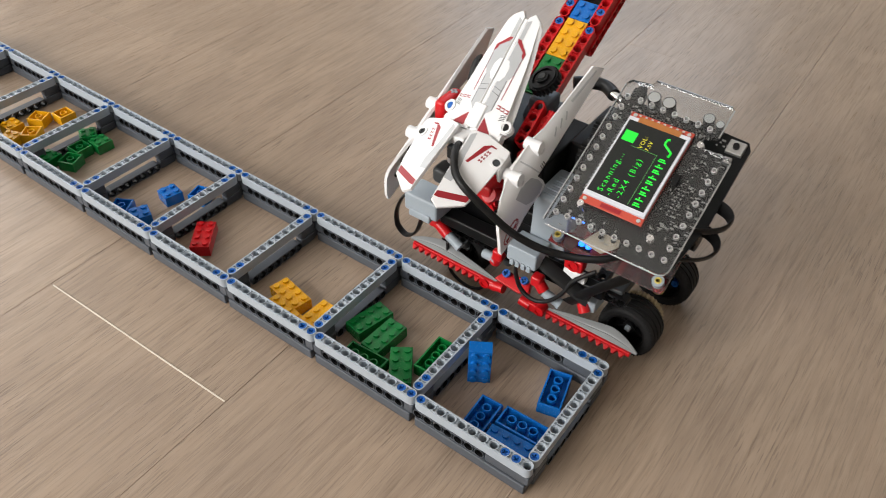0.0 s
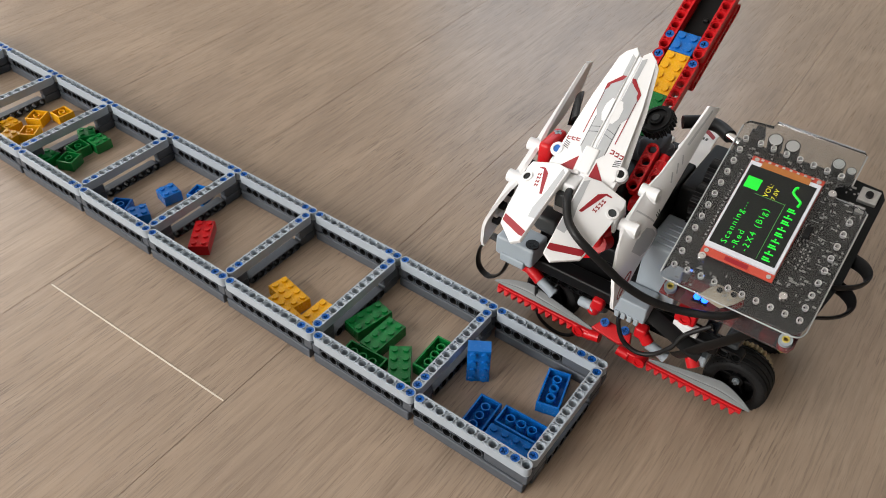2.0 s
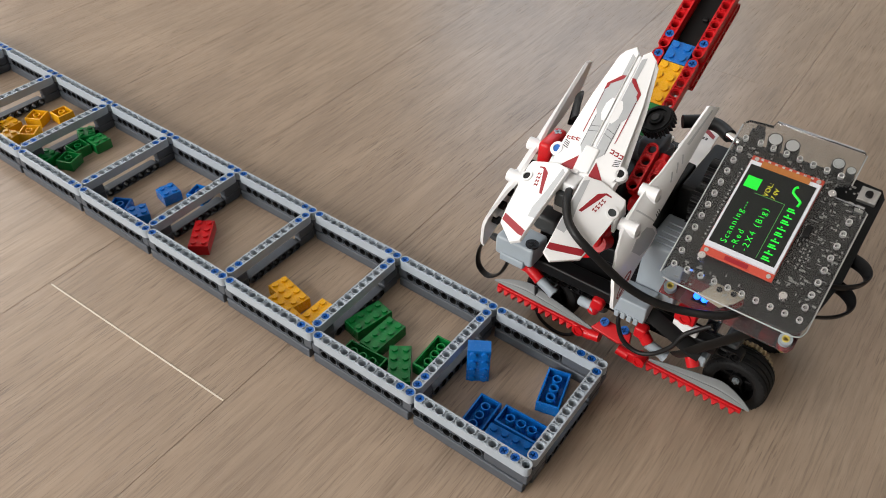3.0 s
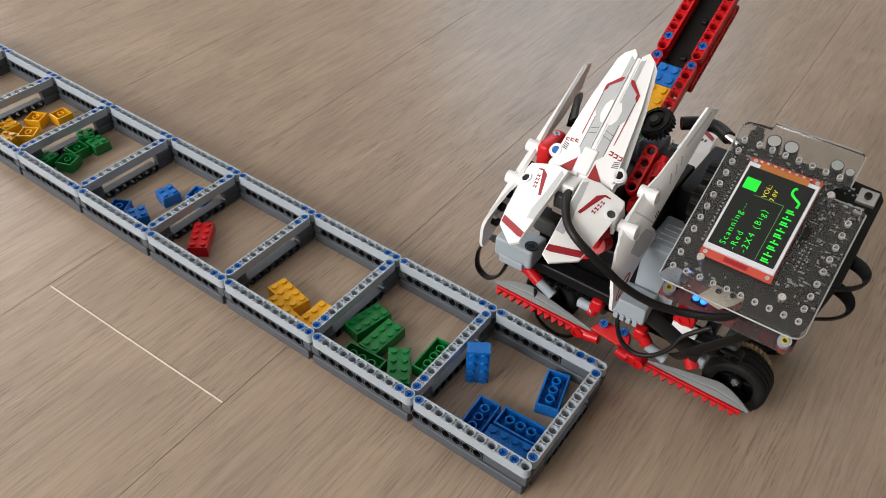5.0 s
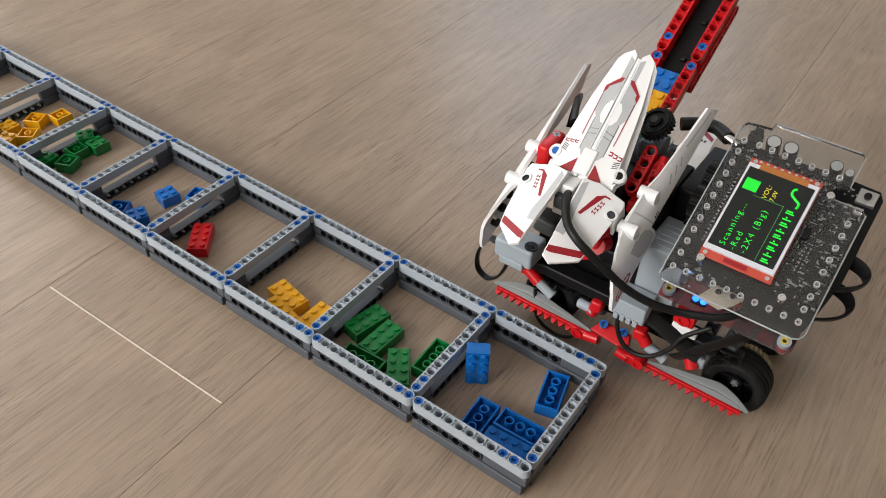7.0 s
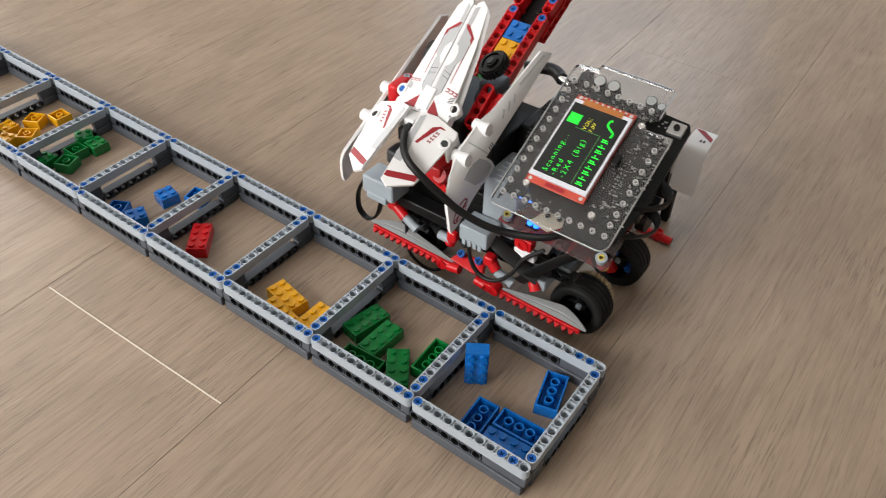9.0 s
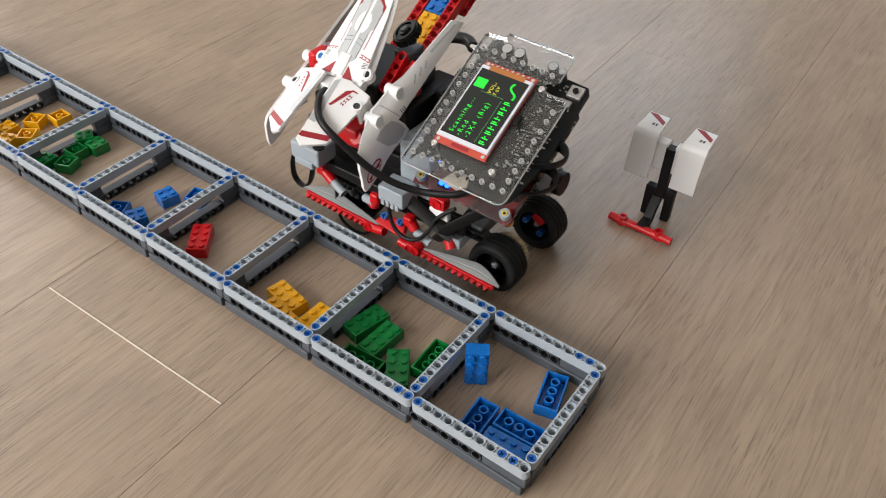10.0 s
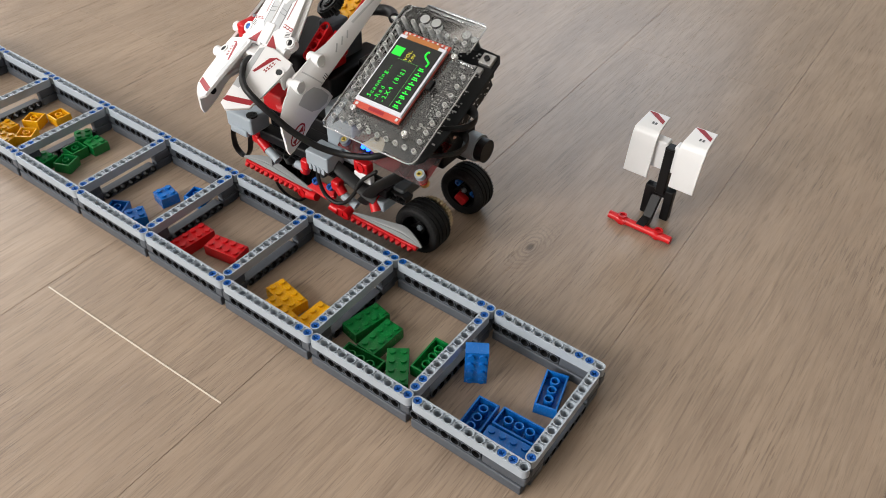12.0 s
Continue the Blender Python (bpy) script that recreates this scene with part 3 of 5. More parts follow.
def robot_head(r):
    hm = tilt(HX, 104.7, 163.3, 41)
    flat = hm
    for side in (1, -1):
        hm = flat @ pose(0, 0, 0, 0, 7 * side)
        inner = [(x * side, y) for x, y in ((1.0, -9.5), (1.0, 67), (4.2, 70.5), (9.5, 66.5), (14.5, 38), (19.5, -3), (18.0, -11.5))][::side]
        bm = sheet(inner, hm, 2.6, 0.5)
        # outer strip falls away at the edge
        edge = [(x * side, y) for x, y in ((9.3, 66.6), (12.6, 63.0), (18, 38), (24, -3), (20, -10.5), (18.2, -11.4), (19.3, -3), (14.3, 38))][::side]
        top = hm @ Matrix.Translation(mm(9.4 * side, 0, 2.6)) @ pose(0, 0, 0, 0, 22 * side) @ Matrix.Translation(mm(-9.4 * side, 0, -2.6))
        prism(bm, [(x * MM, y * MM) for x, y in edge], 0.2 * MM, 2.55 * MM, top, 0.4 * MM)
        cyl(bm, 4.3 * MM, hm @ Vector(mm(20 * side, 0.0, -3.5)), hm @ Vector(mm(20 * side, 0.0, 2.2)), 20)
        hood = part("hood_panel", bm, WHITE, r, "tapered white armour blade with red and silver decals", ROB)
        z = 2.65
        def decal(name, pts, mat, note, lift=0.0):
            b = sheet([(x * side, y) for x, y in pts][::side], hm, 0.12, 0, z + lift)
            part(name, b, mat, hood, note)
        decal("silver_decal", ((1.6, 6), (1.6, 64), (4.2, 66), (4.2, 50), (9.5, 44), (9.5, 30), (7, 26), (7, 6), (4.2, 2)), SILVER, "worn silver decal")
        decal("white_badge", ((0.9, 24), (0.9, 38), (3.0, 38), (5.0, 34), (5.0, 28), (3.0, 24)), WHITE, "", 0.12)
        decal("red_decal", ((1.4, 52.5), (3.5, 52.5), (10.2, 45.5), (10.2, 41), (8.3, 43.5), (8.3, 45.5), (2.5, 50)), INK, "red chevron decal", 0.13)
        decal("red_line", ((9.5, 14), (9.5, 40), (10.0, 40), (10.0, 14)), INK, "thin red line", 0.05)
        decal("red_wedge", ((4.8, -8.5), (13.5, -8.5), (5.2, 0.5)), INK, "red wedge decal", 0.05)
        for pts in (((9.6, 44), (9.6, 30), (9.9, 30), (9.9, 44)), ((7.1, 26), (7.1, 6), (7.4, 6), (7.4, 26)), ((1.6, 17.0), (7, 15.6), (7, 15.9), (1.6, 17.3)), ((1.6, 20.2), (7, 18.8), (7, 19.1), (1.6, 20.5))):
            decal("dark_line", pts, DARKINK, "thin dark printed line", 0.06)
        b = bmesh.new()
        for k in range(4):
            prism(b, [(c * side * MM, d * MM) for c, d in ((14 + k * 0.0, 2 + k * 1.1), (17.5, 3 + k * 1.1), (17.5, 3.5 + k * 1.1), (14, 2.5 + k * 1.1))][::side], z * MM, (z + 0.12) * MM, hm)
        part("dark_print", b, DARKINK, hood, "row of dark printed ticks")
        b = bmesh.new()
        for k in range(3):
            for dy, w in ((0, 0.7), (1.9, 0.7)) if side > 0 else ((0, 0.5), (1.3, 0.5)):
                x0 = 10.5 + k * 2.9
                box(b, mm(2.2, w, 0.12), mm(x0 * side, 8.5 + dy - k * 0.4, z), hm)
            box(b, mm(0.7, 2.4 if side > 0 else 1.6, 0.12), mm((x0 + 0.9) * side, 9.4 - k * 0.4, z), hm)
        part("red_print", b, INK, hood, "red printed marks")
        b = bmesh.new()
        ring(b, 3.6 * MM, 2.35 * MM, hm @ Vector(mm(20 * side, 0, 1.8)), hm @ Vector(mm(20 * side, 0, 3.2)), 20)
        part("hole_rim", b, WHITE, hood)
        b = cyl(bmesh.new(), 2.4 * MM, hm @ Vector(mm(20 * side, 0, 1.5)), hm @ Vector(mm(20 * side, 0, 2.5)), 16)
        part("hole_pin", b, BLACK if side > 0 else PIN, hood, "" if side > 0 else "blue pin in the hole")
    hm = flat
    # ridge where the blades meet, and the joint below
    bm = bmesh.new()
    box(bm, mm(2.0, 60, 2.2), mm(0, 36, 0.8), hm, 0.4 * MM)
    box(bm, mm(9, 16, 4), mm(0, 0, 1.2), hm, 1.2 * MM)
    cyl(bm, 3.6 * MM, mm(-62, 101, 156), mm(-21, 101, 156), 18)
    part("hood_joint", bm, WHITE, r, "white joint between the blades", ROB)

    base = tilt(HX, 86, 150.5, 27)
    half_shield = [(-23.6, 11), (-14, 13.4), (3, 10.8), (4.2, 6.4), (0.4, -22), (-1.6, -32.4), (-15, -42), (-20.6, -39.2), (-22.2, -14)]
    for side in (1, -1):
        sm = base @ Matrix.Translation(mm(27 * side, 0, 0)) @ pose(0, 0, 0, 0, 18 * side)
        bm = sheet([(x * side, y) for x, y in half_shield][::side], sm, 2.2, 0.7, -1.4)
        cyl(bm, 3.7 * MM, sm @ Vector(mm(0, 0, -7)), sm @ Vector(mm(0, 0, 0.9)), 20)
        cheek = sm @ Matrix.Translation(mm(3.2 * side, 0, 0)) @ pose(0, 0, 0, 0, 70 * side)
        prism(bm, [(x * side * MM, y * MM) for x, y in ((0, 9.5), (0, 4), (0, -4), (9, -6), (10, 8))][::-side], -1.2 * MM, 0.6 * MM, cheek, 0.3 * MM)
        sh = part("shield_panel", bm, WHITE, r, "white angular armour shield with red decals", ROB)
        def decal(name, pts, mat, note, lift=0.0):
            b = sheet([(x * side, y) for x, y in pts][::side], sm, 0.12, 0, 0.82 + lift)
            part(name, b, mat, sh, note)
        decal("red_band", ((-20.4, -36.4), (-20.4, -32.8), (-1.4, -26.0), (-2.0, -30.4), (-17.5, -36.1)), INK, "red band decal")
        decal("red_stripe", ((-12.0, 5.4), (-8.0, 8.4), (-4.5, 8.2), (-4.5, 7.4), (-7.8, 7.2), (-14.5, -8.5), (-16.3, -8.5)), INK, "red stripe decal")
        decal("silver_decal", ((-21.4, -24), (-22.4, 8), (-19.6, 10.5), (-18, -6), (-15.8, -18), (-16.5, -24)), SILVER, "worn silver decal")
        b = bmesh.new()
        for k in range(4):
            for dx in (0, 1.7):
                box(b, mm(0.6, 1.7, 0.12), mm((-8.0 + dx - k * 0.6) * side, 3.4 - k * 2.4, 0.88), sm)
            box(b, mm(1.8, 0.5, 0.12), mm((-7.1 - k * 0.6) * side, 3.4 - k * 2.4, 0.88), sm)
        part("red_print", b, INK, sh, "small red printed marks")
        b = bmesh.new()
        ring(b, 3.6 * MM, 2.4 * MM, sm @ Vector(mm(0, 0, 0.7)), sm @ Vector(mm(0, 0, 1.7)), 20)
        part("hole_rim", b, WHITE, sh)
        b = cyl(bmesh.new(), 2.45 * MM, sm @ Vector(mm(0, 0, 0.4)), sm @ Vector(mm(0, 0, 1.0)), 16)
        part("hole_pin", b, DGREY if side > 0 else BLACK, sh)

    # white and grey socket between the shields
    bm = box(bmesh.new(), mm(12, 16, 22), mm(HX - 3, 94, 146), pose(0, 0, 0), 1.5 * MM)
    part("socket_housing", bm, WHITE, r, "", ROB)
    bm = box(bmesh.new(), mm(9, 12, 9), mm(HX - 2, 88, 147), None, 1 * MM)
    box(bm, mm(16, 14, 12), mm(HX - 12, 92, 122), None, 3 * MM)
    part("cable_plug", bm, DGREY, r, "dark grey cable plug", ROB)


def fin_frame(p0, v, a):
    v, a = Vector(v).normalized(), Vector(a)
    a = (a - v * a.dot(v)).normalized()
    n = a.cross(v)
    m = Matrix((a, v, n)).transposed().to_4x4()
    m.translation = Vector(p0) * MM
    return m


def shell(outline, lift, thick):
    """A curved plate over the fin's side: outline in y and z, bulging outwards below the line of the two holes."""
    bm = bmesh.new()
    face = bm.faces.new([bm.verts.new((0, y, z)) for y, z in outline])
    down = Vector((0, 0.465, -0.885))
    start = Vector((0, 91.4, 140.8))
    for d in (-6, -4, -2, 0, 2, 4, 6.5, 9, 13, 18, 24, 30, 36):
        bmesh.ops.bisect_plane(bm, geom=bm.verts[:] + bm.edges[:] + bm.faces[:], plane_co=start + down * d, plane_no=down)
    bmesh.ops.triangulate(bm, faces=bm.faces)
    for v in bm.verts:
        d = (v.co - start).dot(down)
        v.co.x = -1 + 5 * (1 - math.exp(-max(d, -5) / 7)) + lift
        v.co *= MM
    bmesh.ops.recalc_face_normals(bm, faces=bm.faces)
    if sum(f.normal.x for f in bm.faces) < 0:
        bmesh.ops.reverse_faces(bm, faces=bm.faces)
    bmesh.ops.solidify(bm, geom=bm.faces[:], thickness=thick * MM)
    return bm


def robot_fins(r):
    for side in (1, -1):
        keep = (lambda b: b) if side > 0 else mirrored
        edge = [(180.5, 178), (171, 182.5), (147, 172), (122, 161), (111, 157.5), (104, 154), (92, 148), (85, 143), (76, 135.5), (68, 126.5), (67.2, 118), (68.4, 104), (70, 99.5),
                    (74, 100.5), (85, 106.5), (93, 113), (102, 118), (111, 120.5), (117, 124.5), (113, 131), (107, 137), (130, 149.6), (155, 163.4)]
        if side < 0:
            edge = [(186, 176), (171, 182.5)] + edge[2:-3] + [(107, 137), (130, 141), (157, 150), (178, 161)]
        bm = shell(edge, 0, 2.0)
        for y, z in ((112.7, 153), (91.4, 142)):
            cyl(bm, 3.9 * MM, mm(-10, y - 1, z + 1), mm(0.6, y - 1, z + 1), 20)
            box(bm, mm(6, 9, 7), mm(-4, y, z), None, 1.4 * MM)
        fin = part("side_fin", keep(bm), WHITE, r, "long white side fin with faint printed marks", ROB)
        for pts in (((146, 169.6), (172, 180), (172.6, 179), (147, 168.4)), ((132, 158), (135, 163), (136, 162.6), (133, 157.6)), ((126, 155), (129, 160), (130, 159.6), (127, 154.6)), ((138, 161), (140.4, 165.6), (141.4, 165.2), (139, 160.6))):
            part("fin_print", keep(shell(pts, 0.12, 0.3)), PALE_SILVER, fin)
        if side < 0:
            # ribs and dark holes on the hollow inside
            for y, z in ((121, 147), (114, 138), (84, 124), (78.5, 116), (91, 130)):
                b = cyl(bmesh.new(), 2.7 * MM, mm(-2.4, y, z), mm(1.5, y, z), 18)
                part("inner_hole", keep(b), BLACK, fin)
            b = bmesh.new()
            box(b, mm(4, 30, 3), mm(0.4, 92, 120), tilt(0, 0, 0, 0), 0.8 * MM)
            part("inner_rib", keep(b), WHITE, fin)
            continue
        part("silver_patch", keep(shell([(85, 132), (92, 137.5), (101, 139), (107.5, 134.5), (113, 127.5), (110, 123), (103, 121), (95, 122.5)], 0.12, 0.3)), PALE_SILVER, fin, "worn silver decal")
        part("panel_line", keep(shell([(97, 150), (98, 150.4), (109, 139), (108.2, 138.4)], 0.12, 0.3)), PALE_SILVER, fin)
        for k in range(3):
            part("dark_dash", keep(shell([(110 + k * 1.5, 142.6 + k * 0.8), (110.6 + k * 1.5, 142.9 + k * 0.8), (112.4 + k * 1.5, 139.6 + k * 0.8), (111.8 + k * 1.5, 139.3 + k * 0.8)], 0.12, 0.3)), DARKINK, fin)
        oval = lambda r1, r2: [(79.5 + r1 * math.cos(k * math.pi / 8) * 0.8 + r2 * math.sin(k * math.pi / 8) * 0.45, 111.5 - r2 * math.sin(k * math.pi / 8) * 0.9 + r1 * math.cos(k * math.pi / 8) * 0.6) for k in range(16)]
        part("red_emblem", keep(shell(oval(9.2, 5.2), 0.12, 0.3)), INK, fin, "red oval emblem decal")
        part("emblem_field", keep(shell(oval(7.9, 4.0), 0.26, 0.3)), WHITE, fin)
        for pts in (((73.5, 108), (79, 110.5), (75.5, 105.5)), ((85.5, 117), (80, 113), (84.5, 112)), ((77, 114.6), (81.6, 111), (82.4, 108.2), (76, 111.4))):
            part("emblem_bar", keep(shell(pts, 0.4, 0.3)), INK, fin)
        for y, z in ((112.7, 152), (91.4, 140.8)):
            ax = Vector((0.9, -0.1, 0.42)).normalized()
            c = Vector((-0.6, y, z)) * MM
            b = ring(bmesh.new(), 3.9 * MM, 2.9 * MM, c - ax * 0.004, c + ax * 0.0010, 24)
            cyl(b, 3.0 * MM, c - ax * 0.004, c - ax * 0.0002, 20)
            part("hole_rim", keep(b), WHITE, fin)


def robot_chute(r):
    cm = tilt(-46, 202, 157, 31)
    rail, joint = beam_mesh(15, RED), beam_mesh(13, RED)
    for x in (-12, 12):
        m = ROB @ cm @ Matrix.Translation(mm(x, -64.5, -3.9)) @ pose(0, 0, 0, 0, 0, 90)
        part("rail", joint, RED, r, "red plastic beam with round holes", m)
        m = ROB @ cm @ Matrix.Translation(mm(x, 39.5, -3.9)) @ pose(0, 0, 0, 0, 0, 90)
        part("rail", rail, RED, r, "red plastic beam with round holes", m)
        s = 1 if x > 0 else -1
        m = ROB @ cm @ Matrix.Translation(mm(x + 1.0 * s, 23.5, -12)) @ pose(0, 0, 0, 0, 0, 90) @ pose(0, 0, 0, 90)
        part("rail_splice", beam_mesh(9, RED), RED, r, "red plastic beam with round holes", m)
        for v in (47.5, 31.5):
            part("pin", pin_mesh(), PIN, r, "blue plastic pin", ROB @ cm @ Matrix.Translation(mm(x, v, -0.1)))
    bm = bmesh.new()
    box(bm, mm(17, 240, 3), mm(0, 45, -12.4), cm)
    for v in (40, 71, 104):
        box(bm, mm(4, 3, 3), mm(2, v, -10), cm, 0.8 * MM)
    part("chute_bed", bm, BLACK, r, "black chute bed", ROB)


def gear_mesh():
    bm = bmesh.new()
    pts = []
    n = 24
    for k in range(n):
        for f, rad in ((0.0, 9.0), (0.3, 10.4), (0.5, 10.4), (0.8, 9.0)):
            a = 2 * math.pi * (k + f) / n
            pts.append((rad * MM * math.cos(a), rad * MM * math.sin(a)))
    prism(bm, pts, -3.2 * MM, 2.2 * MM, None, 0.5 * MM)
    ring(bm, 8.6 * MM, 6.9 * MM, mm(0, 0, 2.0), mm(0, 0, 3.4), 28)
    ring(bm, 4.2 * MM, 2.6 * MM, mm(0, 0, 2.0), mm(0, 0, 4), 16)
    return bm


def robot_wheels(r):
    """Four rubber-tyred wheels; each is a part that turns on its axle, along y."""
    made = []
    for x, y in ((72.6, 148), (72.6, 210), (-66, 148), (-66, 210)):
        w = new("wheel")
        w.parent = r
        w.matrix_basis = Matrix.Translation(Vector((x * MM, y * MM, FLOOR + 21.6 * MM)) - stands(0, 0))
        bm = bmesh.new()
        prof = [(15.0, -9.6), (17.6, -10.6), (19.6, -10.4), (20.9, -8.8), (21.4, -7.2), (20.6, -6.9), (20.6, -6.2), (21.5, -5.9), (21.6, -3.2), (20.7, -2.9), (20.7, -2.2),
                (21.6, -1.9), (21.6, 1.9), (20.7, 2.2), (20.7, 2.9), (21.6, 3.2), (21.5, 5.9), (20.6, 6.2), (20.6, 6.9), (21.4, 7.2), (20.9, 8.8), (19.6, 10.4), (17.6, 10.6), (15.0, 9.6)]
        seg = 48
        loops = [[bm.verts.new((rad * MM * math.cos(2 * math.pi * k / seg), yy * MM, rad * MM * math.sin(2 * math.pi * k / seg))) for k in range(seg)] for rad, yy in prof]
        for a, b in zip(loops, loops[1:] + loops[:1]):
            for k in range(seg):
                bm.faces.new((a[k], a[(k + 1) % seg], b[(k + 1) % seg], b[k]))
        tyre = part("tyre", bm, RUBBER, w, "black ribbed rubber tyre")
        # short grooves across the tyre's shoulder
        bm = bmesh.new()
        for k in range(40):
            a = 2 * math.pi * k / 40
            for sy in (-1, 1):
                box(bm, mm(1.5, 2.2, 0.7), mm(19.9, 9.0 * sy, 0), pose(0, 0, 0, 0, math.degrees(a)))
        tagged(part("shoulder_ribs", bm, RUBBER, tyre), "", "", "", "stuff")
        bm = bmesh.new()
        ring(bm, 15.2 * MM, 13.4 * MM, mm(0, -9.4, 0), mm(0, 9.4, 0), 32)
        ring(bm, 13.6 * MM, 4.0 * MM, mm(0, 2.5, 0), mm(0, 4, 0), 32)
        for k in range(6):
            a = k * math.pi / 3
            box(bm, mm(10, 5, 1.8), mm(8.5, 1, 0), pose(0, 0, 0, 0, math.degrees(a)), 0.4 * MM)
        ring(bm, 4.4 * MM, 2.5 * MM, mm(0, -4, 0), mm(0, 4, 0), 18)
        part("rim", bm, BLACK, w, "black hollow rim")
        bm = bmesh.new()
        box(bm, mm(4.6, 12, 1.7), mm(0, 0, 0), None, 0.3 * MM); box(bm, mm(1.7, 12, 4.6), mm(0, 0, 0), None, 0.3 * MM)
        part("axle_end", bm, SHIELD, w, "grey cross axle end")
        if y > 180:
            for k in (-1, 1):
                bm = ring(bmesh.new(), 2.7 * MM, 1.5 * MM, mm(8 * k, -7, 4.5 + 1.5 * k), mm(8 * k, 1, 4.5 + 1.5 * k), 16)
                part("blue_pin", bm, PIN, w, "blue pin in the rim")
            bm = box(bmesh.new(), mm(11, 7, 8), mm(3, -5.5, -8), None, 1.6 * MM)
            part("red_connector", bm, RED, w, "red connector in the rim")
        made.append(w)
    return made


def rack(bm, x0, x1, y, z):
    """A toothed rack, teeth forward and down, with a raised lip along its back."""
    box(bm, mm(x1 - x0, 4.6, 3.6), mm((x0 + x1) / 2, y + 3.0, z + 2.0), None, 0.5 * MM)
    box(bm, mm(x1 - x0 - 4, 1.4, 1.6), mm((x0 + x1) / 2, y + 4.4, z + 4.2), None, 0.4 * MM)
    n = int((x1 - x0) / 5.6)
    for k in range(n):
        x = x0 + 2.8 + k * 5.6
        prism(bm, [(-2.5 * MM, 0), (2.5 * MM, 0), (0.7 * MM, -3.4 * MM), (-0.7 * MM, -3.4 * MM)], -1.7 * MM, 1.7 * MM,
              Matrix.Translation(mm(x, y + 1.0, z + 1.4)) @ pose(0, 0, 0, 35), 0.35 * MM)
    return bm


def skirt(x0, x1, y, z, tip_last):
    """A faceted grey blade over a rack: it swells towards its outer end and closes there in a point."""
    n, rows = 20, []
    bm = bmesh.new()
    for k in range(n + 1):
        f = k / n
        g = f if tip_last else 1 - f
        x = x0 + (x1 - x0) * f
        swell = (g / 0.66) ** 0.9 if g < 0.66 else max(0.0, 1 - ((g - 0.66) / 0.34) ** 1.7)
        h, back = 0.7 + 4.9 * swell, 0.8 + 6.6 * swell
        rows.append([bm.verts.new(mm(x, y - 0.5, z)), bm.verts.new(mm(x, y + back * 0.30, z + h * 0.42)), bm.verts.new(mm(x, y + back * 0.38, z + h * 0.36)),
                     bm.verts.new(mm(x, y + back * 0.46, z + h * 0.62)), bm.verts.new(mm(x, y + back, z + h)),
                     bm.verts.new(mm(x, y + back + 1.4, z + h - 1.2)), bm.verts.new(mm(x, y + 2.0, z - 0.8))])
    m = len(rows[0])
    for a, b in zip(rows, rows[1:]):
        for i in range(m):
            bm.faces.new((a[i], b[i], b[(i + 1) % m], a[(i + 1) % m]))
    bm.faces.new(rows[0]); bm.faces.new(rows[-1])
    return bm


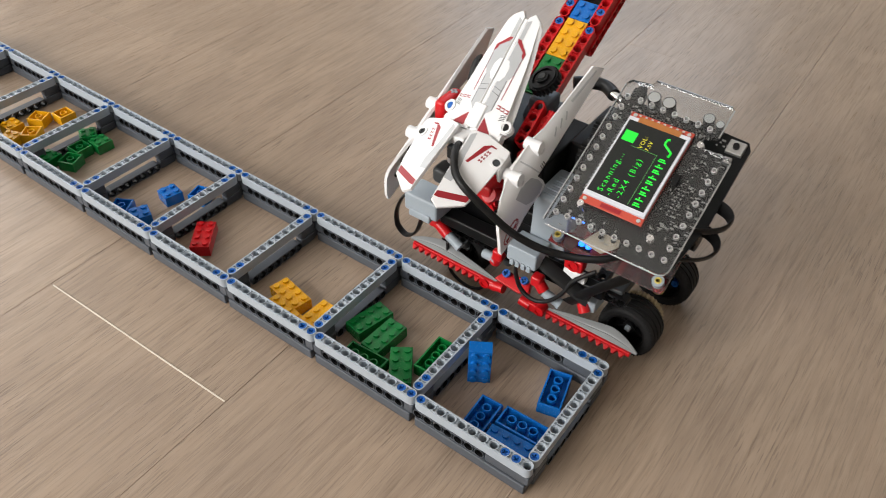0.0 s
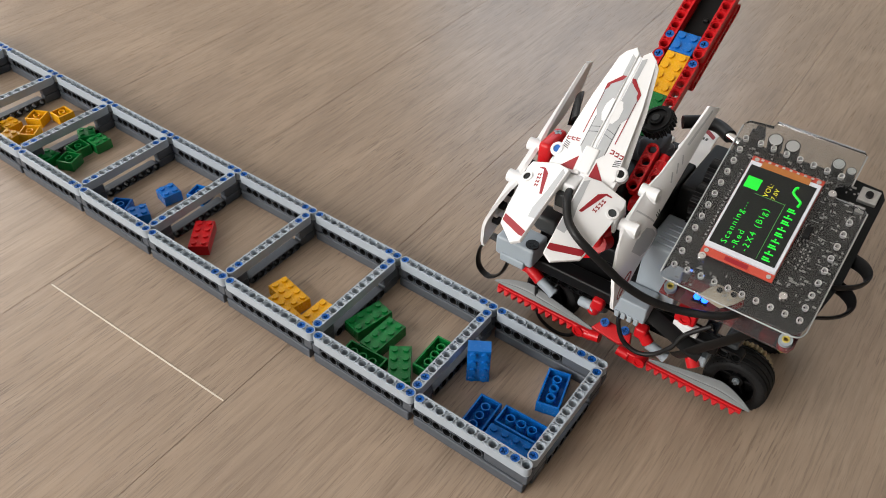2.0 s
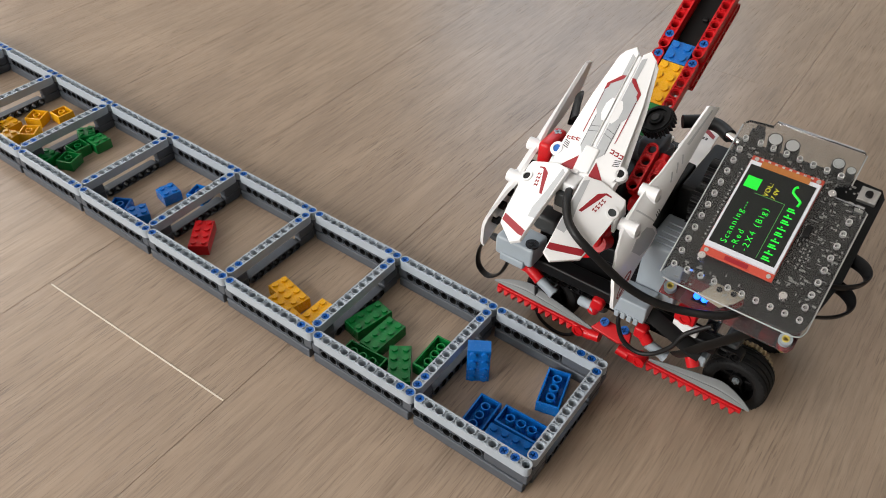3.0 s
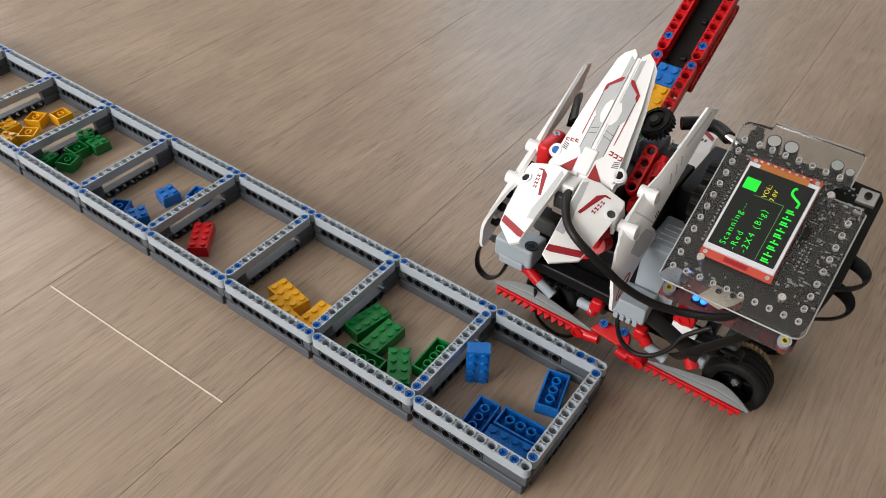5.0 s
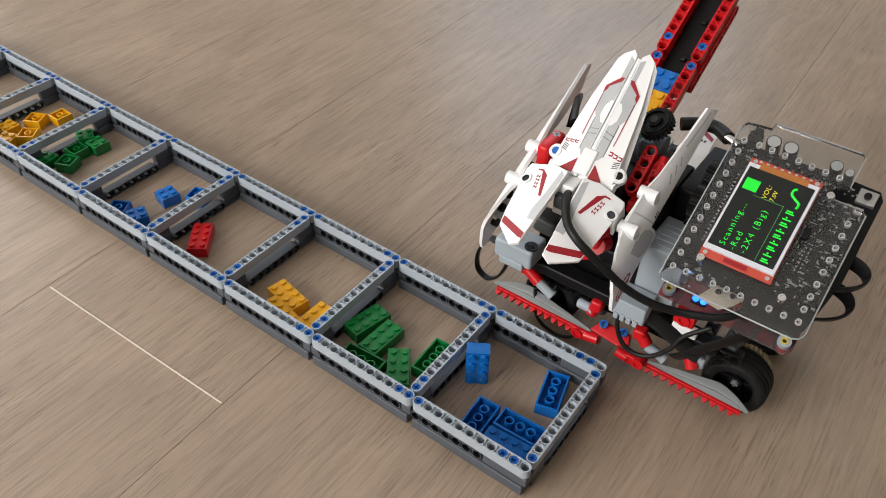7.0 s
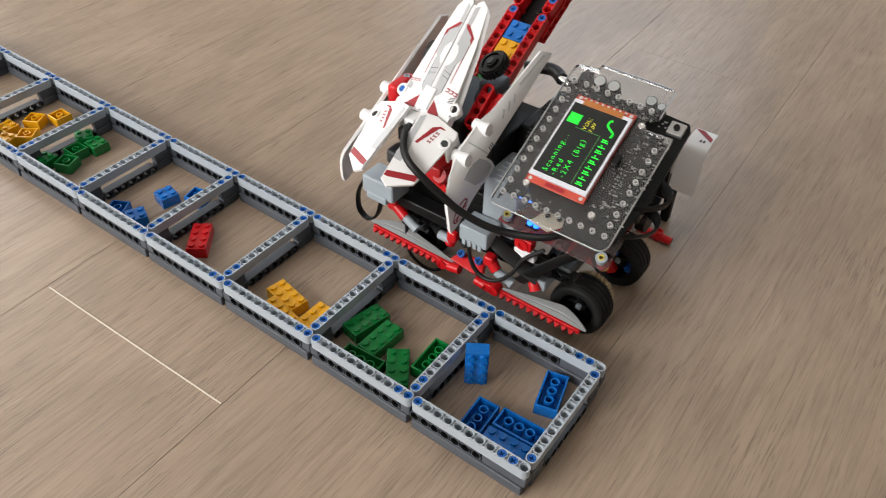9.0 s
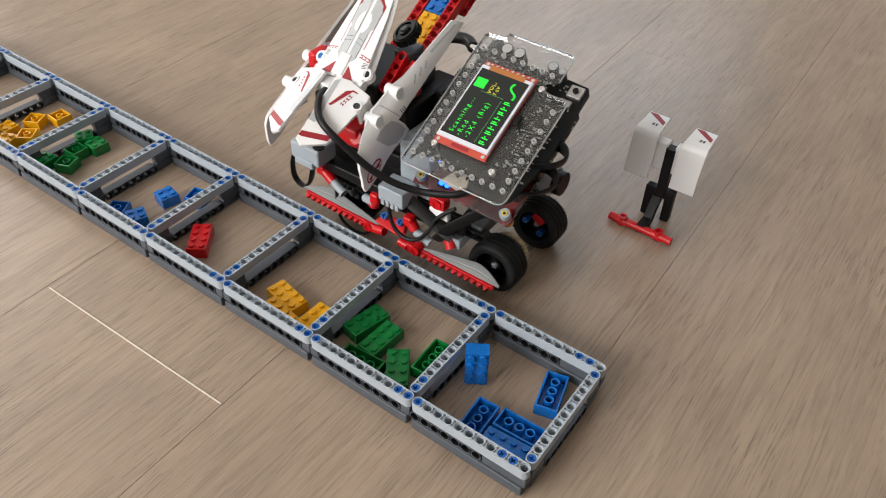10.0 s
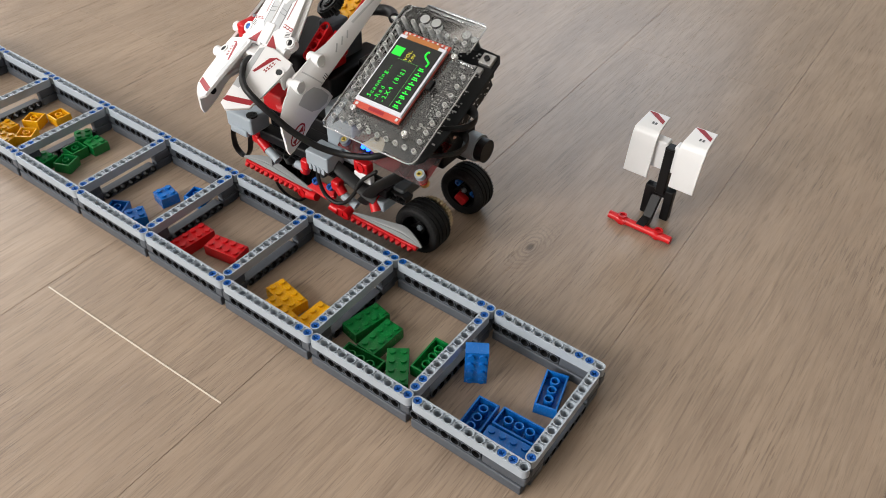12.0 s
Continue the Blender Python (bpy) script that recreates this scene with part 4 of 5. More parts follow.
def robot_base(r):
    part("left_rack", rack(bmesh.new(), -93, -30, 105, 29), RED, r, "red toothed rack along the front", ROB)
    part("right_rack", rack(bmesh.new(), 21, 85, 108, 24.5), RED, r, "red toothed rack along the front", ROB)
    part("left_skirt", skirt(-96, -19, 107, 34, False), BLADE, r, "pale grey curved front blade", ROB)
    part("right_skirt", skirt(22, 89, 110, 29.5, True), BLADE, r, "pale grey curved front blade", ROB)
    bm = bmesh.new()
    box(bm, mm(14, 6, 8), mm(-25, 107, 30), None, 1 * MM); box(bm, mm(13, 6, 8), mm(14, 109, 27), None, 1 * MM)
    ring(bm, 4 * MM, 2.5 * MM, mm(-27, 103, 30), mm(-27, 111, 30), 18)
    ring(bm, 4 * MM, 2.5 * MM, mm(17, 105, 28), mm(17, 113, 28), 18)
    cyl(bm, 3.7 * MM, mm(-22, 106, 30), mm(-12, 106, 32), 16); cyl(bm, 3.7 * MM, mm(1, 108, 28), mm(9, 108, 27), 16)
    part("rack_connector", bm, RED, r, "red axle connectors joining the racks", ROB)
    bm = sheet([(-18, -5), (-13, 4), (7, 3.5), (9, -3), (2, -7)], tilt(0, 106, 45, 35), 4.5, 0.8, -4)
    part("front_plate", bm, RED, r, "red angled connector plate with blue pins", ROB)
    for x, y, z in ((-10.6, 105.3, 49.5), (3, 107, 49)):
        part("pin", pin_mesh(), PIN, r, "blue plastic pin", ROB @ tilt(x, y - 1.2, z + 0.5, 35))
    # stubby angle connectors with grey axle ends
    for a, b in (((-72, 106, 64), (-60, 104, 58)), ((-17, 104, 64), (-20, 104, 55)), ((14, 104, 58), (20, 103, 52)), ((44, 110, 56), (50, 106, 48))):
        bm = cyl(bmesh.new(), 4 * MM, mm(*a), mm(*b), 18)
        box(bm, mm(8, 8, 8.5), mm(*a), None, 1.8 * MM)
        part("angle_connector", bm, RED, r, "red angle connector", ROB)
    for a, b in (((-60, 104, 58), (-50, 103, 54)), ((-30, 106, 56), (-20, 104, 58)), ((20, 103, 51), (31, 104, 47)), ):
        bm = cyl(bmesh.new(), 3.4 * MM, mm(*a), mm(*b), 16)
        ring(bm, 3.9 * MM, 2.4 * MM, Vector(mm(*b)) * 1.0, Vector(mm(*b)) + (Vector(mm(*b)) - Vector(mm(*a))).normalized() * 2 * MM, 16)
        part("axle_bush", bm, SHIELD, r, "light grey bush on an axle", ROB)
    bm = box(bmesh.new(), mm(13, 8, 9), mm(36, 110, 82), tilt(0, 0, 0, 0), 1.2 * MM)
    ring(bm, 4 * MM, 2.4 * MM, mm(36, 105, 82), mm(36, 110, 82), 18)
    part("square_connector", bm, RED, r, "red square connector under the board", ROB)
    bm = box(bmesh.new(), mm(16, 5, 7), mm(38, 108, 74), None, 1 * MM)
    part("clip", bm, WHITE, r, "white clip below the red connector", ROB)
    # sensors
    bm = box(bmesh.new(), mm(28, 20, 15), mm(-76, 102, 83), pose(0, 0, 0, 0, 0, 0), 2 * MM)
    box(bm, mm(18, 5, 6), mm(-76, 93, 76), None, 1 * MM)
    part("left_sensor", bm, SHIELD, r, "pale grey sensor box", ROB)
    bm = cyl(bmesh.new(), 4.4 * MM, mm(-66, 98, 90), mm(-66, 98, 91.4), 20)
    box(bm, mm(5.6, 1.2, 0.8), mm(-66, 98, 91.5)); box(bm, mm(1.2, 5.6, 0.8), mm(-66, 98, 91.5))
    part("sensor_dial", bm, BLACK, r, "small black cross-hole dial", ROB)
    bm = box(bmesh.new(), mm(22, 18, 13), mm(6, 101, 82), None, 1.2 * MM)
    for k in range(4):
        box(bm, mm(3, 2.5, 5), mm(-0.5 + k * 4.2, 92.5, 75.5), None, 0.4 * MM)
    part("centre_sensor", bm, SHIELD, r, "pale grey sensor box", ROB)
    # dark drive block and frame
    for size, at in (((72, 40, 26), (-38, 142, 72)), ((60, 12, 9), (-38, 110, 70)), ((58, 44, 22), (40, 186, 72)), ((46, 9, 8), (36, 112, 66)), ((70, 30, 12), (-36, 132, 92))):
        part("drive_block", box(bmesh.new(), mm(*size), mm(*at), None, 1.6 * MM), BLACK, r, "black drive motor block", ROB)
    for y, z, x0, n in ((117, 56, -70, 15), (132, 50, -70, 17), (205, 50, -66, 17), (116, 64, 22, 7)):
        part("frame_beam", beam_mesh(n, BLACK), BLACK, r, "", ROB @ Matrix.Translation(mm(x0, y, z)) @ pose(0, 0, 0, 90))
    for x, y, z, n in ((49, 121, 58, 5), (64, 124, 66, 5), (-58, 122, 40, 7), (-20, 122, 44, 7)):
        part("frame_beam", beam_mesh(n, MGREY if x > 0 else DGREY), DGREY, r, "", ROB @ Matrix.Translation(mm(x, y, z)) @ pose(0, 0, 0, 0, 0, 90) @ pose(0, 0, 0, 0, -20))
    bm = box(bmesh.new(), mm(9, 26, 9), mm(51, 121, 52), pose(0, 0, 0), 1.5 * MM)
    part("motor_nose", bm, SHIELD, r, "light grey motor end", ROB)
    bm = box(bmesh.new(), mm(10, 30, 9), mm(64, 130, 66), pose(0, 0, 0), 1.5 * MM)
    part("wheel_bracket", bm, DGREY, r, "dark grey bracket above the wheel", ROB)
    # controller brick side panel
    bm = box(bmesh.new(), mm(26, 34, 44), mm(13, 128, 98), pose(0, 0, 0), 1.5 * MM)
    for k in range(5):
        box(bm, mm(18, 1.2, 1.2), mm(13, 116 + k * 5, 120.3), None, 0.3 * MM)
    part("controller_case", bm, SHIELD, r, "pale grey ribbed controller case", ROB)
    bm = box(bmesh.new(), mm(22, 56, 56), mm(12, 176, 112), None, 2 * MM)
    part("inner_motor", bm, BLACK, r, "black motor beside the board", ROB)
    for k, (y, z) in enumerate(((150, 134), (166, 142), (152, 116))):
        part("inner_gear", gear_mesh(), BLACK, r, "black toothed gear", ROB @ Matrix.Translation(mm(14, y, z)) @ pose(0, 0, 0, 0, 90, 0))
    # grey motor and red arms behind the hood
    bm = cyl(bmesh.new(), 10 * MM, mm(-30, 150, 148), mm(-12, 150, 148), 24)
    box(bm, mm(12, 26, 20), mm(-20, 160, 140), pose(0, 0, 0), 3 * MM)
    box(bm, mm(14, 18, 12), mm(-20, 148, 160), tilt(0, 0, 0, 0), 2 * MM)
    part("lift_motor", bm, MGREY, r, "dark grey lift motor", ROB)
    bm = box(bmesh.new(), mm(10, 34, 9), mm(-11, 128, 140), None, 2 * MM)
    box(bm, mm(9, 12, 16), mm(-10, 141, 150), None, 2 * MM)
    cyl(bm, 3 * MM, mm(-10, 134, 152), mm(-10, 142, 160), 14)
    part("lift_arm", bm, RED, r, "red liftarm behind the hood", ROB)
    part("lift_beam", beam_mesh(4, RED), RED, r, "red beam behind the hood", ROB @ Matrix.Translation(mm(-17, 138, 162)) @ pose(0, 0, 0, 0, 0, -90) @ pose(0, 0, 0, 0, 36, 0))
    part("lift_beam", beam_mesh(3, RED), RED, r, "red beam behind the hood", ROB @ Matrix.Translation(mm(-9, 136, 155)) @ pose(0, 0, 0, 0, 0, -90) @ pose(0, 0, 0, 0, 40, 0))
    bm = box(bmesh.new(), mm(20, 62, 40), mm(-11, 152, 114), None, 2 * MM)
    part("inner_frame", bm, BLACK, r, "black frame inside the robot", ROB)
    bm = cyl(bmesh.new(), 7 * MM, mm(2, 156, 126), mm(7, 156, 126), 24)
    part("red_hub", bm, RED, r, "red round hub", ROB)
    bm = box(bmesh.new(), mm(8.4, 22, 16), mm(-69.5, 114, 155.5), pose(0, 0, 0), 2.6 * MM)
    part("red_side_block", bm, RED, r, "red beams beside the hood", ROB)
    bm = bmesh.new()
    box(bm, mm(4.6, 1.6, 1), mm(-69.5, 119, 163.5), pose(0, 0, 0, 0, 0, 0)); box(bm, mm(1.6, 4.6, 1), mm(-69.5, 119, 163.5))
    part("axle_cross", bm, SHIELD, r, "grey cross axle end", ROB)
    bm = bmesh.new()
    box(bm, mm(44, 60, 50), mm(-41, 140, 125), pose(0, 0, 0), 5 * MM)
    part("head_core", bm, BLACK, r, "dark inner frame of the head", ROB)
    bm = box(bmesh.new(), mm(20, 16, 14), mm(HX + 14, 95, 122), None, 2 * MM)
    cyl(bm, 5 * MM, mm(HX + 22, 88, 124), mm(HX + 22, 100, 118), 18)
    part("red_spring_block", bm, RED, r, "red connector under the shield", ROB)


def robot_board(r):
    pm = tilt(0, 164.3, 158.2, 28)
    # clear acrylic cover with two rows of holes
    bm = sheet([(19, -81), (19.8, -83.3), (22, -84.6), (92.8, -84.6), (95.2, -84.1), (97.3, -82.8), (98.3, -80.6), (98.5, -78.5), (98.5, -4), (96, -2), (78, -1.5), (78, 5), (85.3, 8), (85.3, 29), (83.5, 30.8), (34.5, 31.2), (34, 27), (20.5, 26), (18, 23)],
               pm, 2.6, 0.35, 2.0)
    cover = part("clear_cover", bm, ACRYLIC, r, "clear acrylic cover plate with bright edges", ROB)
    for a, b in (((21.5, -84.7), (93, -84.7)), ((93, -84.7), (98.6, -79)), ((98.6, -79), (98.6, -4)), ((96, -1.9), (79, -1.4)), ((85.4, 8.5), (85.4, 29)), ((83, 31.0), (35, 31.2)), ((18, 22), (18.6, -82))):
        bm = bmesh.new()
        sweep(bm, [pm @ Vector(mm(*a, 3.9)), pm @ Vector(mm((a[0] + b[0]) / 2 + (1.1 if b == (98.6, -79) else 0), (a[1] + b[1]) / 2 - (1.1 if b == (98.6, -79) else 0), 3.9)), pm @ Vector(mm(*b, 3.9))], 0.42 * MM, 6)
        part("cut_edge", bm, CUT_EDGE, cover, "bright cut edge")
    holes = [(23.2 + 7.75 * k, -74.6) for k in range(10)] + [(92.6, -67 + 7.8 * k) for k in range(8)] + [(23.2, -65.4 + 7.95 * k) for k in range(11)] + [(31.9 + 7.72 * k, 14.4 - k * 0.4) for k in range(7)]
    rim = bpy.data.meshes.new("hole_rim")
    b = ring(bmesh.new(), 1.65 * MM, 1.25 * MM, mm(0, 0, 2.1), mm(0, 0, 4.75), 14)
    b.to_mesh(rim); b.free(); rim.materials.append(RIMW)
    dark = bpy.data.meshes.new("hole_bore")
    b = cyl(bmesh.new(), 1.36 * MM, mm(0, 0, 1.4), mm(0, 0, 2.2), 12)
    b.to_mesh(dark); b.free(); dark.materials.append(BLACK)
    tip = bpy.data.meshes.new("pin_end")
    b = cyl(bmesh.new(), 0.95 * MM, mm(0.2, 0.3, 2.0), mm(0.2, 0.3, 3.6), 10, 0.5 * MM)
    b.to_mesh(tip); b.free(); tip.materials.append(METAL); shade(tip)
    for x, y in holes:
        part("hole_rim", rim, RIMW, cover, "", pm @ Matrix.Translation(mm(x, y, 0)))
        part("hole_bore", dark, BLACK, cover, "", pm @ Matrix.Translation(mm(x, y, 0)))
        part("pin_end", tip, METAL, cover, "", pm @ Matrix.Translation(mm(x, y, 0)))
    # black circuit board below
    bm = sheet([(20, -70), (63, -70), (65, -79), (92, -79), (97, -74), (103, -40), (103, 14), (100, 19), (80, 20), (40, 19), (17, 20), (17, -76)], pm, 1.6, 0.3, -9)
    board = part("circuit_board", bm, PCB, r, "black circuit board with small silver parts", ROB)
    rng = random.Random(11)
    tiny, trace = bmesh.new(), bmesh.new()
    for k in range(150):
        x, y = rng.uniform(73, 97), rng.uniform(-62, 8)
        if rng.random() < 0.35:
            x, y = rng.uniform(20, 90), rng.uniform(4, 17)
        if rng.random() < 0.12:
            x, y = rng.uniform(24, 60), rng.uniform(-79, -62)
        w, h = rng.choice(((1.2, 0.7), (0.7, 1.4), (2.2, 1.0), (0.8, 0.8)))
        box(tiny, mm(w, h, 0.7), mm(x, y, -7.1), pm)
    for k in range(60):
        x, y = rng.uniform(74, 95), rng.uniform(-58, 6)
        box(trace, mm(rng.uniform(0.4, 3.4), 0.35, 0.1), mm(x, y, -7.35), pm)
    for k in range(14):
        box(trace, mm(0.9, 0.9, 0.2), mm(79 + (k % 2) * 2.4, -44 + (k // 2) * 2.5, -7.3), pm)
    tagged(part("small_components", tiny, COMPO, board), "", "", "", "stuff")
    tagged(part("board_print", trace, SILK, board), "", "", "", "stuff")
    bm = bmesh.new()
    for k in range(20):
        box(bm, mm(1.1, 0.8, 1.6), mm(29.4, -52 + k * 2.54, -0.2), pm)
    part("pin_header", bm, METAL, board, "row of bright header pins")
    bm = box(bmesh.new(), mm(10, 9, 3.2), mm(95, 11.5, -6), pm, 0.5 * MM)
    part("push_button", bm, COMPO, board, "square metal push button")
    bm = cyl(bmesh.new(), 2 * MM, pm @ Vector(mm(95, 11.5, -5)), pm @ Vector(mm(95, 11.5, -2.5)), 16)
    part("button_cap", bm, BLACK, board)
    bm = box(bmesh.new(), mm(4.5, 4.5, 2.5), mm(94, 2, -6.3), pm, 0.3 * MM)
    part("push_button", bm, COMPO, board)
    for x, y, rad, tall in ((38, 20.5, 4.2, 10), (48, 20.3, 4.2, 10), (74, 20, 3.6, 9), (81.5, 18.5, 2.6, 9), (62, 14, 3.6, 3)):
        bm = cyl(bmesh.new(), rad * MM, pm @ Vector(mm(x, y, -7.4)), pm @ Vector(mm(x, y, -7.4 + tall)), 22)
        c = part("capacitor", bm, BLACK if rad > 3 else DGREY, board)
        if tall > 5:
            bm = cyl(bmesh.new(), rad * 0.86 * MM, pm @ Vector(mm(x, y, -7.4 + tall)), pm @ Vector(mm(x, y, -7.2 + tall)), 22)
            part("capacitor_top", bm, ALU, board, "bright capacitor top")
    bm = box(bmesh.new(), mm(8, 7, 8), mm(27, 21, -4), pm, 0.5 * MM)
    box(bm, mm(5, 4, 5), mm(27, 26, -3), pm, 0.5 * MM)
    part("power_switch", bm, BLACK, board)
    bm = sheet([(38.7, -76.5), (52.7, -78.5), (58.7, -72.5), (63.7, -64.5), (59.7, -60.5), (48.7, -58.5)], pm, 0.8, 0.1, -21.6)
    part("beige_module", bm, BEIGE, board, "beige module board")
    for x, y in ((48, -69), (56, -68)):
        bm = cyl(bmesh.new(), 1.7 * MM, pm @ Vector(mm(x, y, -21)), pm @ Vector(mm(x, y, -19.6)), 14)
        part("solder_post", bm, METAL, board)
    bm = sheet([(63, -62), (76, -62), (76, -58), (78, -40), (75, -36), (74, -36)], pm, 0.1, 0, -7.3)
    part("board_patch", bm, PCB, board)
    # lower red plate, standoffs and nuts
    bm = sheet([(17.5, -83), (94, -84), (96, -80), (96, -40), (29, -40), (29, -71), (17.5, -71)], pm, 1.6, 0.3, -28)
    part("lower_plate", bm, PLATE_RED, r, "dark translucent red lower plate", ROB)
    for x, y in ((22.5, -78.3), (90.6, -78.2)):
        bm = cyl(bmesh.new(), 2.8 * MM, pm @ Vector(mm(x, y, -36)), pm @ Vector(mm(x, y, -26)), 6)
        st = part("standoff", bm, BRASS, r, "brass standoff", ROB)
        bm = ring(bmesh.new(), 3.7 * MM, 2.0 * MM, pm @ Vector(mm(x, y, -26.4)), pm @ Vector(mm(x, y, -22.4)), 20)
        part("collar", bm, SHIELD, st, "pale plastic collar")
        bm = ring(bmesh.new(), 2.1 * MM, 1.3 * MM, pm @ Vector(mm(x, y, -24)), pm @ Vector(mm(x, y, -22)), 16)
        part("insert", bm, SOFT_YELLOW, st, "pale yellow ring insert")
    for name, mat, rad, lo, hi, say in (("spacer", SOFT_YELLOW, 3.3, -31, -26.8, "pale yellow spacer"), ("spacer", RED, 3.0, -33.6, -31, "red spacer ring"), ("spacer", BRASS, 3.6, -36.6, -33.6, "brass nut")):
        bm = cyl(bmesh.new(), rad * MM, pm @ Vector(mm(90.6, -78.2, lo)), pm @ Vector(mm(90.6, -78.2, hi)), 18)
        part(name, bm, mat, r, say, ROB)
    for x, y in ((78.5, -1.2), (80.6, -66.9), (34.3, -64.3)):
        bm = cyl(bmesh.new(), 2.7 * MM, pm @ Vector(mm(x, y, 4.5)), pm @ Vector(mm(x, y, 6.3)), 18, 2.1 * MM)
        ring(bm, 2.0 * MM, 1.0 * MM, pm @ Vector(mm(x, y, 6.0)), pm @ Vector(mm(x, y, 6.8)), 14)
        cyl(bm, 2.2 * MM, pm @ Vector(mm(x, y, -8)), pm @ Vector(mm(x, y, 2)), 6)
        part("screw", bm, METAL, r, "bright steel screw", ROB)
    # display module
    bm = sheet([(32.2, -62.6), (72.6, -62.6), (72.6, 4.4), (32.2, 4.4)], pm, 1.4, 0.3, 4.8)
    disp = part("display_board", bm, SCR_RED, r, "bright red display circuit board", ROB)
    bm = sheet([(32.6, -58.2), (72.2, -58.2), (72.2, 0.2), (32.6, 0.2)], pm, 2.2, 0.4, 6.0)
    part("display_frame", bm, FRAMEW, disp, "white display frame")
    bm = sheet([(33.9, -55.4), (70.4, -55.4), (70.4, -2.6), (33.9, -2.6)], pm, 0.3, 0, 8.1)
    part("display_glass", bm, SCREEN, disp, "dark display glass")
    bm = sheet([(39, -2.6), (66, -2.6), (66, 1.4), (39, 1.4)], pm, 0.3, 0, 8.15)
    part("display_ribbon", bm, AMBER, disp, "amber flex ribbon")
    bm = bmesh.new()
    for x, y in ((35, -60.4), (69.8, -60.4), (35, 2.4), (69.8, 2.4)):
        cyl(bm, 1.3 * MM, pm @ Vector(mm(x, y, 6.0)), pm @ Vector(mm(x, y, 6.5)), 14)
    for k in range(8):
        box(bm, mm(1.6, 1.2, 0.5), mm(38 + k * 4, 3.0, 6.3), pm)
    tagged(part("solder_pads", bm, METAL, disp), "row of bright solder pads", "", "", "stuff")
    bm = box(bmesh.new(), mm(13, 2.6, 0.3), mm(52, -60.4, 6.3), pm)
    part("driver_chip", bm, INK, disp)
    bm = box(bmesh.new(), mm(3.5, 7, 3), mm(76.5, -28, 6.5), pm, 0.3 * MM)
    part("card_slot", bm, BLACK, disp, "small black card slot")
    def write(body, x, v, size, mat, bold=0.0, space=1.0):
        """A line of display writing that starts at (x, v) on the board."""
        cu = bpy.data.curves.new("line", "FONT")
        cu.body, cu.size, cu.extrude, cu.offset, cu.resolution_u = body, size * MM, 0.03 * MM, bold * MM, 2
        cu.space_character = space
        ob = new("line", cu)
        bpy.context.view_layer.update()
        me = bpy.data.meshes.new_from_object(ob.evaluated_get(bpy.context.evaluated_depsgraph_get()))
        bpy.data.objects.remove(ob)
        me.materials.clear(); me.materials.append(mat)
        part("display_writing", me, mat, disp, "glowing writing on the display", pm @ Matrix.Translation(mm(x, v, 8.5)) @ pose(0, 0, 0, 0, 0, 90))

    write("Scanning...", 42.6, -53.4, 4.9, GLOW_G, 0.0, 1.32)
    write("-Red", 48.2, -54.0, 4.9, GLOW_G, 0.0, 1.32)
    write("-2X4 (Big)", 54.0, -53.4, 4.9, GLOW_G, 0.0, 1.36)
    write("VOL:", 50.0, -18.6, 3.9, GLOW_Y, 0.0, 1.1)
    write("7.0V", 54.2, -18.6, 3.5, GLOW_Y, 0.0, 1.1)
    bm = box(bmesh.new(), mm(8, 7.4, 0.1), mm(39.6, -13.4, 8.5), pm)
    part("status_square", bm, GLOW_G, disp, "glowing green square")
    bm = bmesh.new()
    box(bm, mm(0.3, 36, 0.08), mm(60.0, -36.5, 8.5), pm); box(bm, mm(17, 0.3, 0.08), mm(51.6, -18.9, 8.5), pm)
    part("display_rule", bm, GLOW_LINE, disp)
    # maker's mark as plain bars and a hook
    bm = bmesh.new()
    for k in range(9):
        v = -52.4 + k * 3.95
        box(bm, mm(4.6, 0.9, 0.1), mm(64.6, v - 0.85, 8.5), pm); box(bm, mm(1.0 if k % 2 else 3.4, 1.0, 0.1), mm(64.2, v + 0.5, 8.5), pm)
    part("mark_bars", bm, GLOW_G, disp, "row of short green bars of a maker's mark")
    bm = bmesh.new()
    sweep(bm, [pm @ Vector(mm(*p, 8.5)) for p in ((66.2, -17.5), (66.6, -14.6), (64.8, -13), (62.8, -11.8), (60.9, -10), (61.0, -7.2), (62.4, -6.4))], 0.75 * MM, 8)
    part("mark_hook", bm, GLOW_G, disp, "green hook of a maker's mark")
    # lit blue diodes
    bm = bmesh.new()
    for x in (38.2, 42.8):
        bmesh.ops.create_uvsphere(bm, u_segments=16, v_segments=10, radius=2.1 * MM, matrix=Matrix.Translation(mm(x, 109, 99.8)))
    part("blue_led", bm, GLOW_B, board, "lit blue diode")
    bm = box(bmesh.new(), mm(9, 7, 1.2), mm(40.4, -76, -26), pm, 0.2 * MM)
    part("led_module", bm, PCB, board, "small dark module round the lit diode")
    bm = box(bmesh.new(), mm(1.6, 1.0, 0.5), mm(31, -70, -6.9), pm)
    box(bm, mm(1.6, 1.0, 0.5), mm(38, -70, -6.9), pm)
    part("blue_led", bm, GLOW_B2, board, "small lit blue diodes")
    # modules hanging under the board at the outer edge
    bm = box(bmesh.new(), mm(27, 54, 12), mm(86, -22, -18), pm, 1 * MM)
    part("under_module", bm, PCB, r, "dark module under the board", ROB)
    bits = bmesh.new()
    for k in range(40):
        box(bits, mm(0.5, rng.uniform(0.8, 2.2), rng.uniform(0.6, 1.4)), mm(99.7, rng.uniform(-47, 2), rng.uniform(-23, -14)), pm)
    tagged(part("small_parts", bits, METAL, board, "small bright soldered parts"), "small bright soldered parts", "", "", "stuff")
    bm = box(bmesh.new(), mm(68, 14, 20), mm(52, 196, 140), pose(0, 0, 0), 1.5 * MM)
    part("rear_bar", bm, BLACK, r, "black rear bar under the board", ROB)
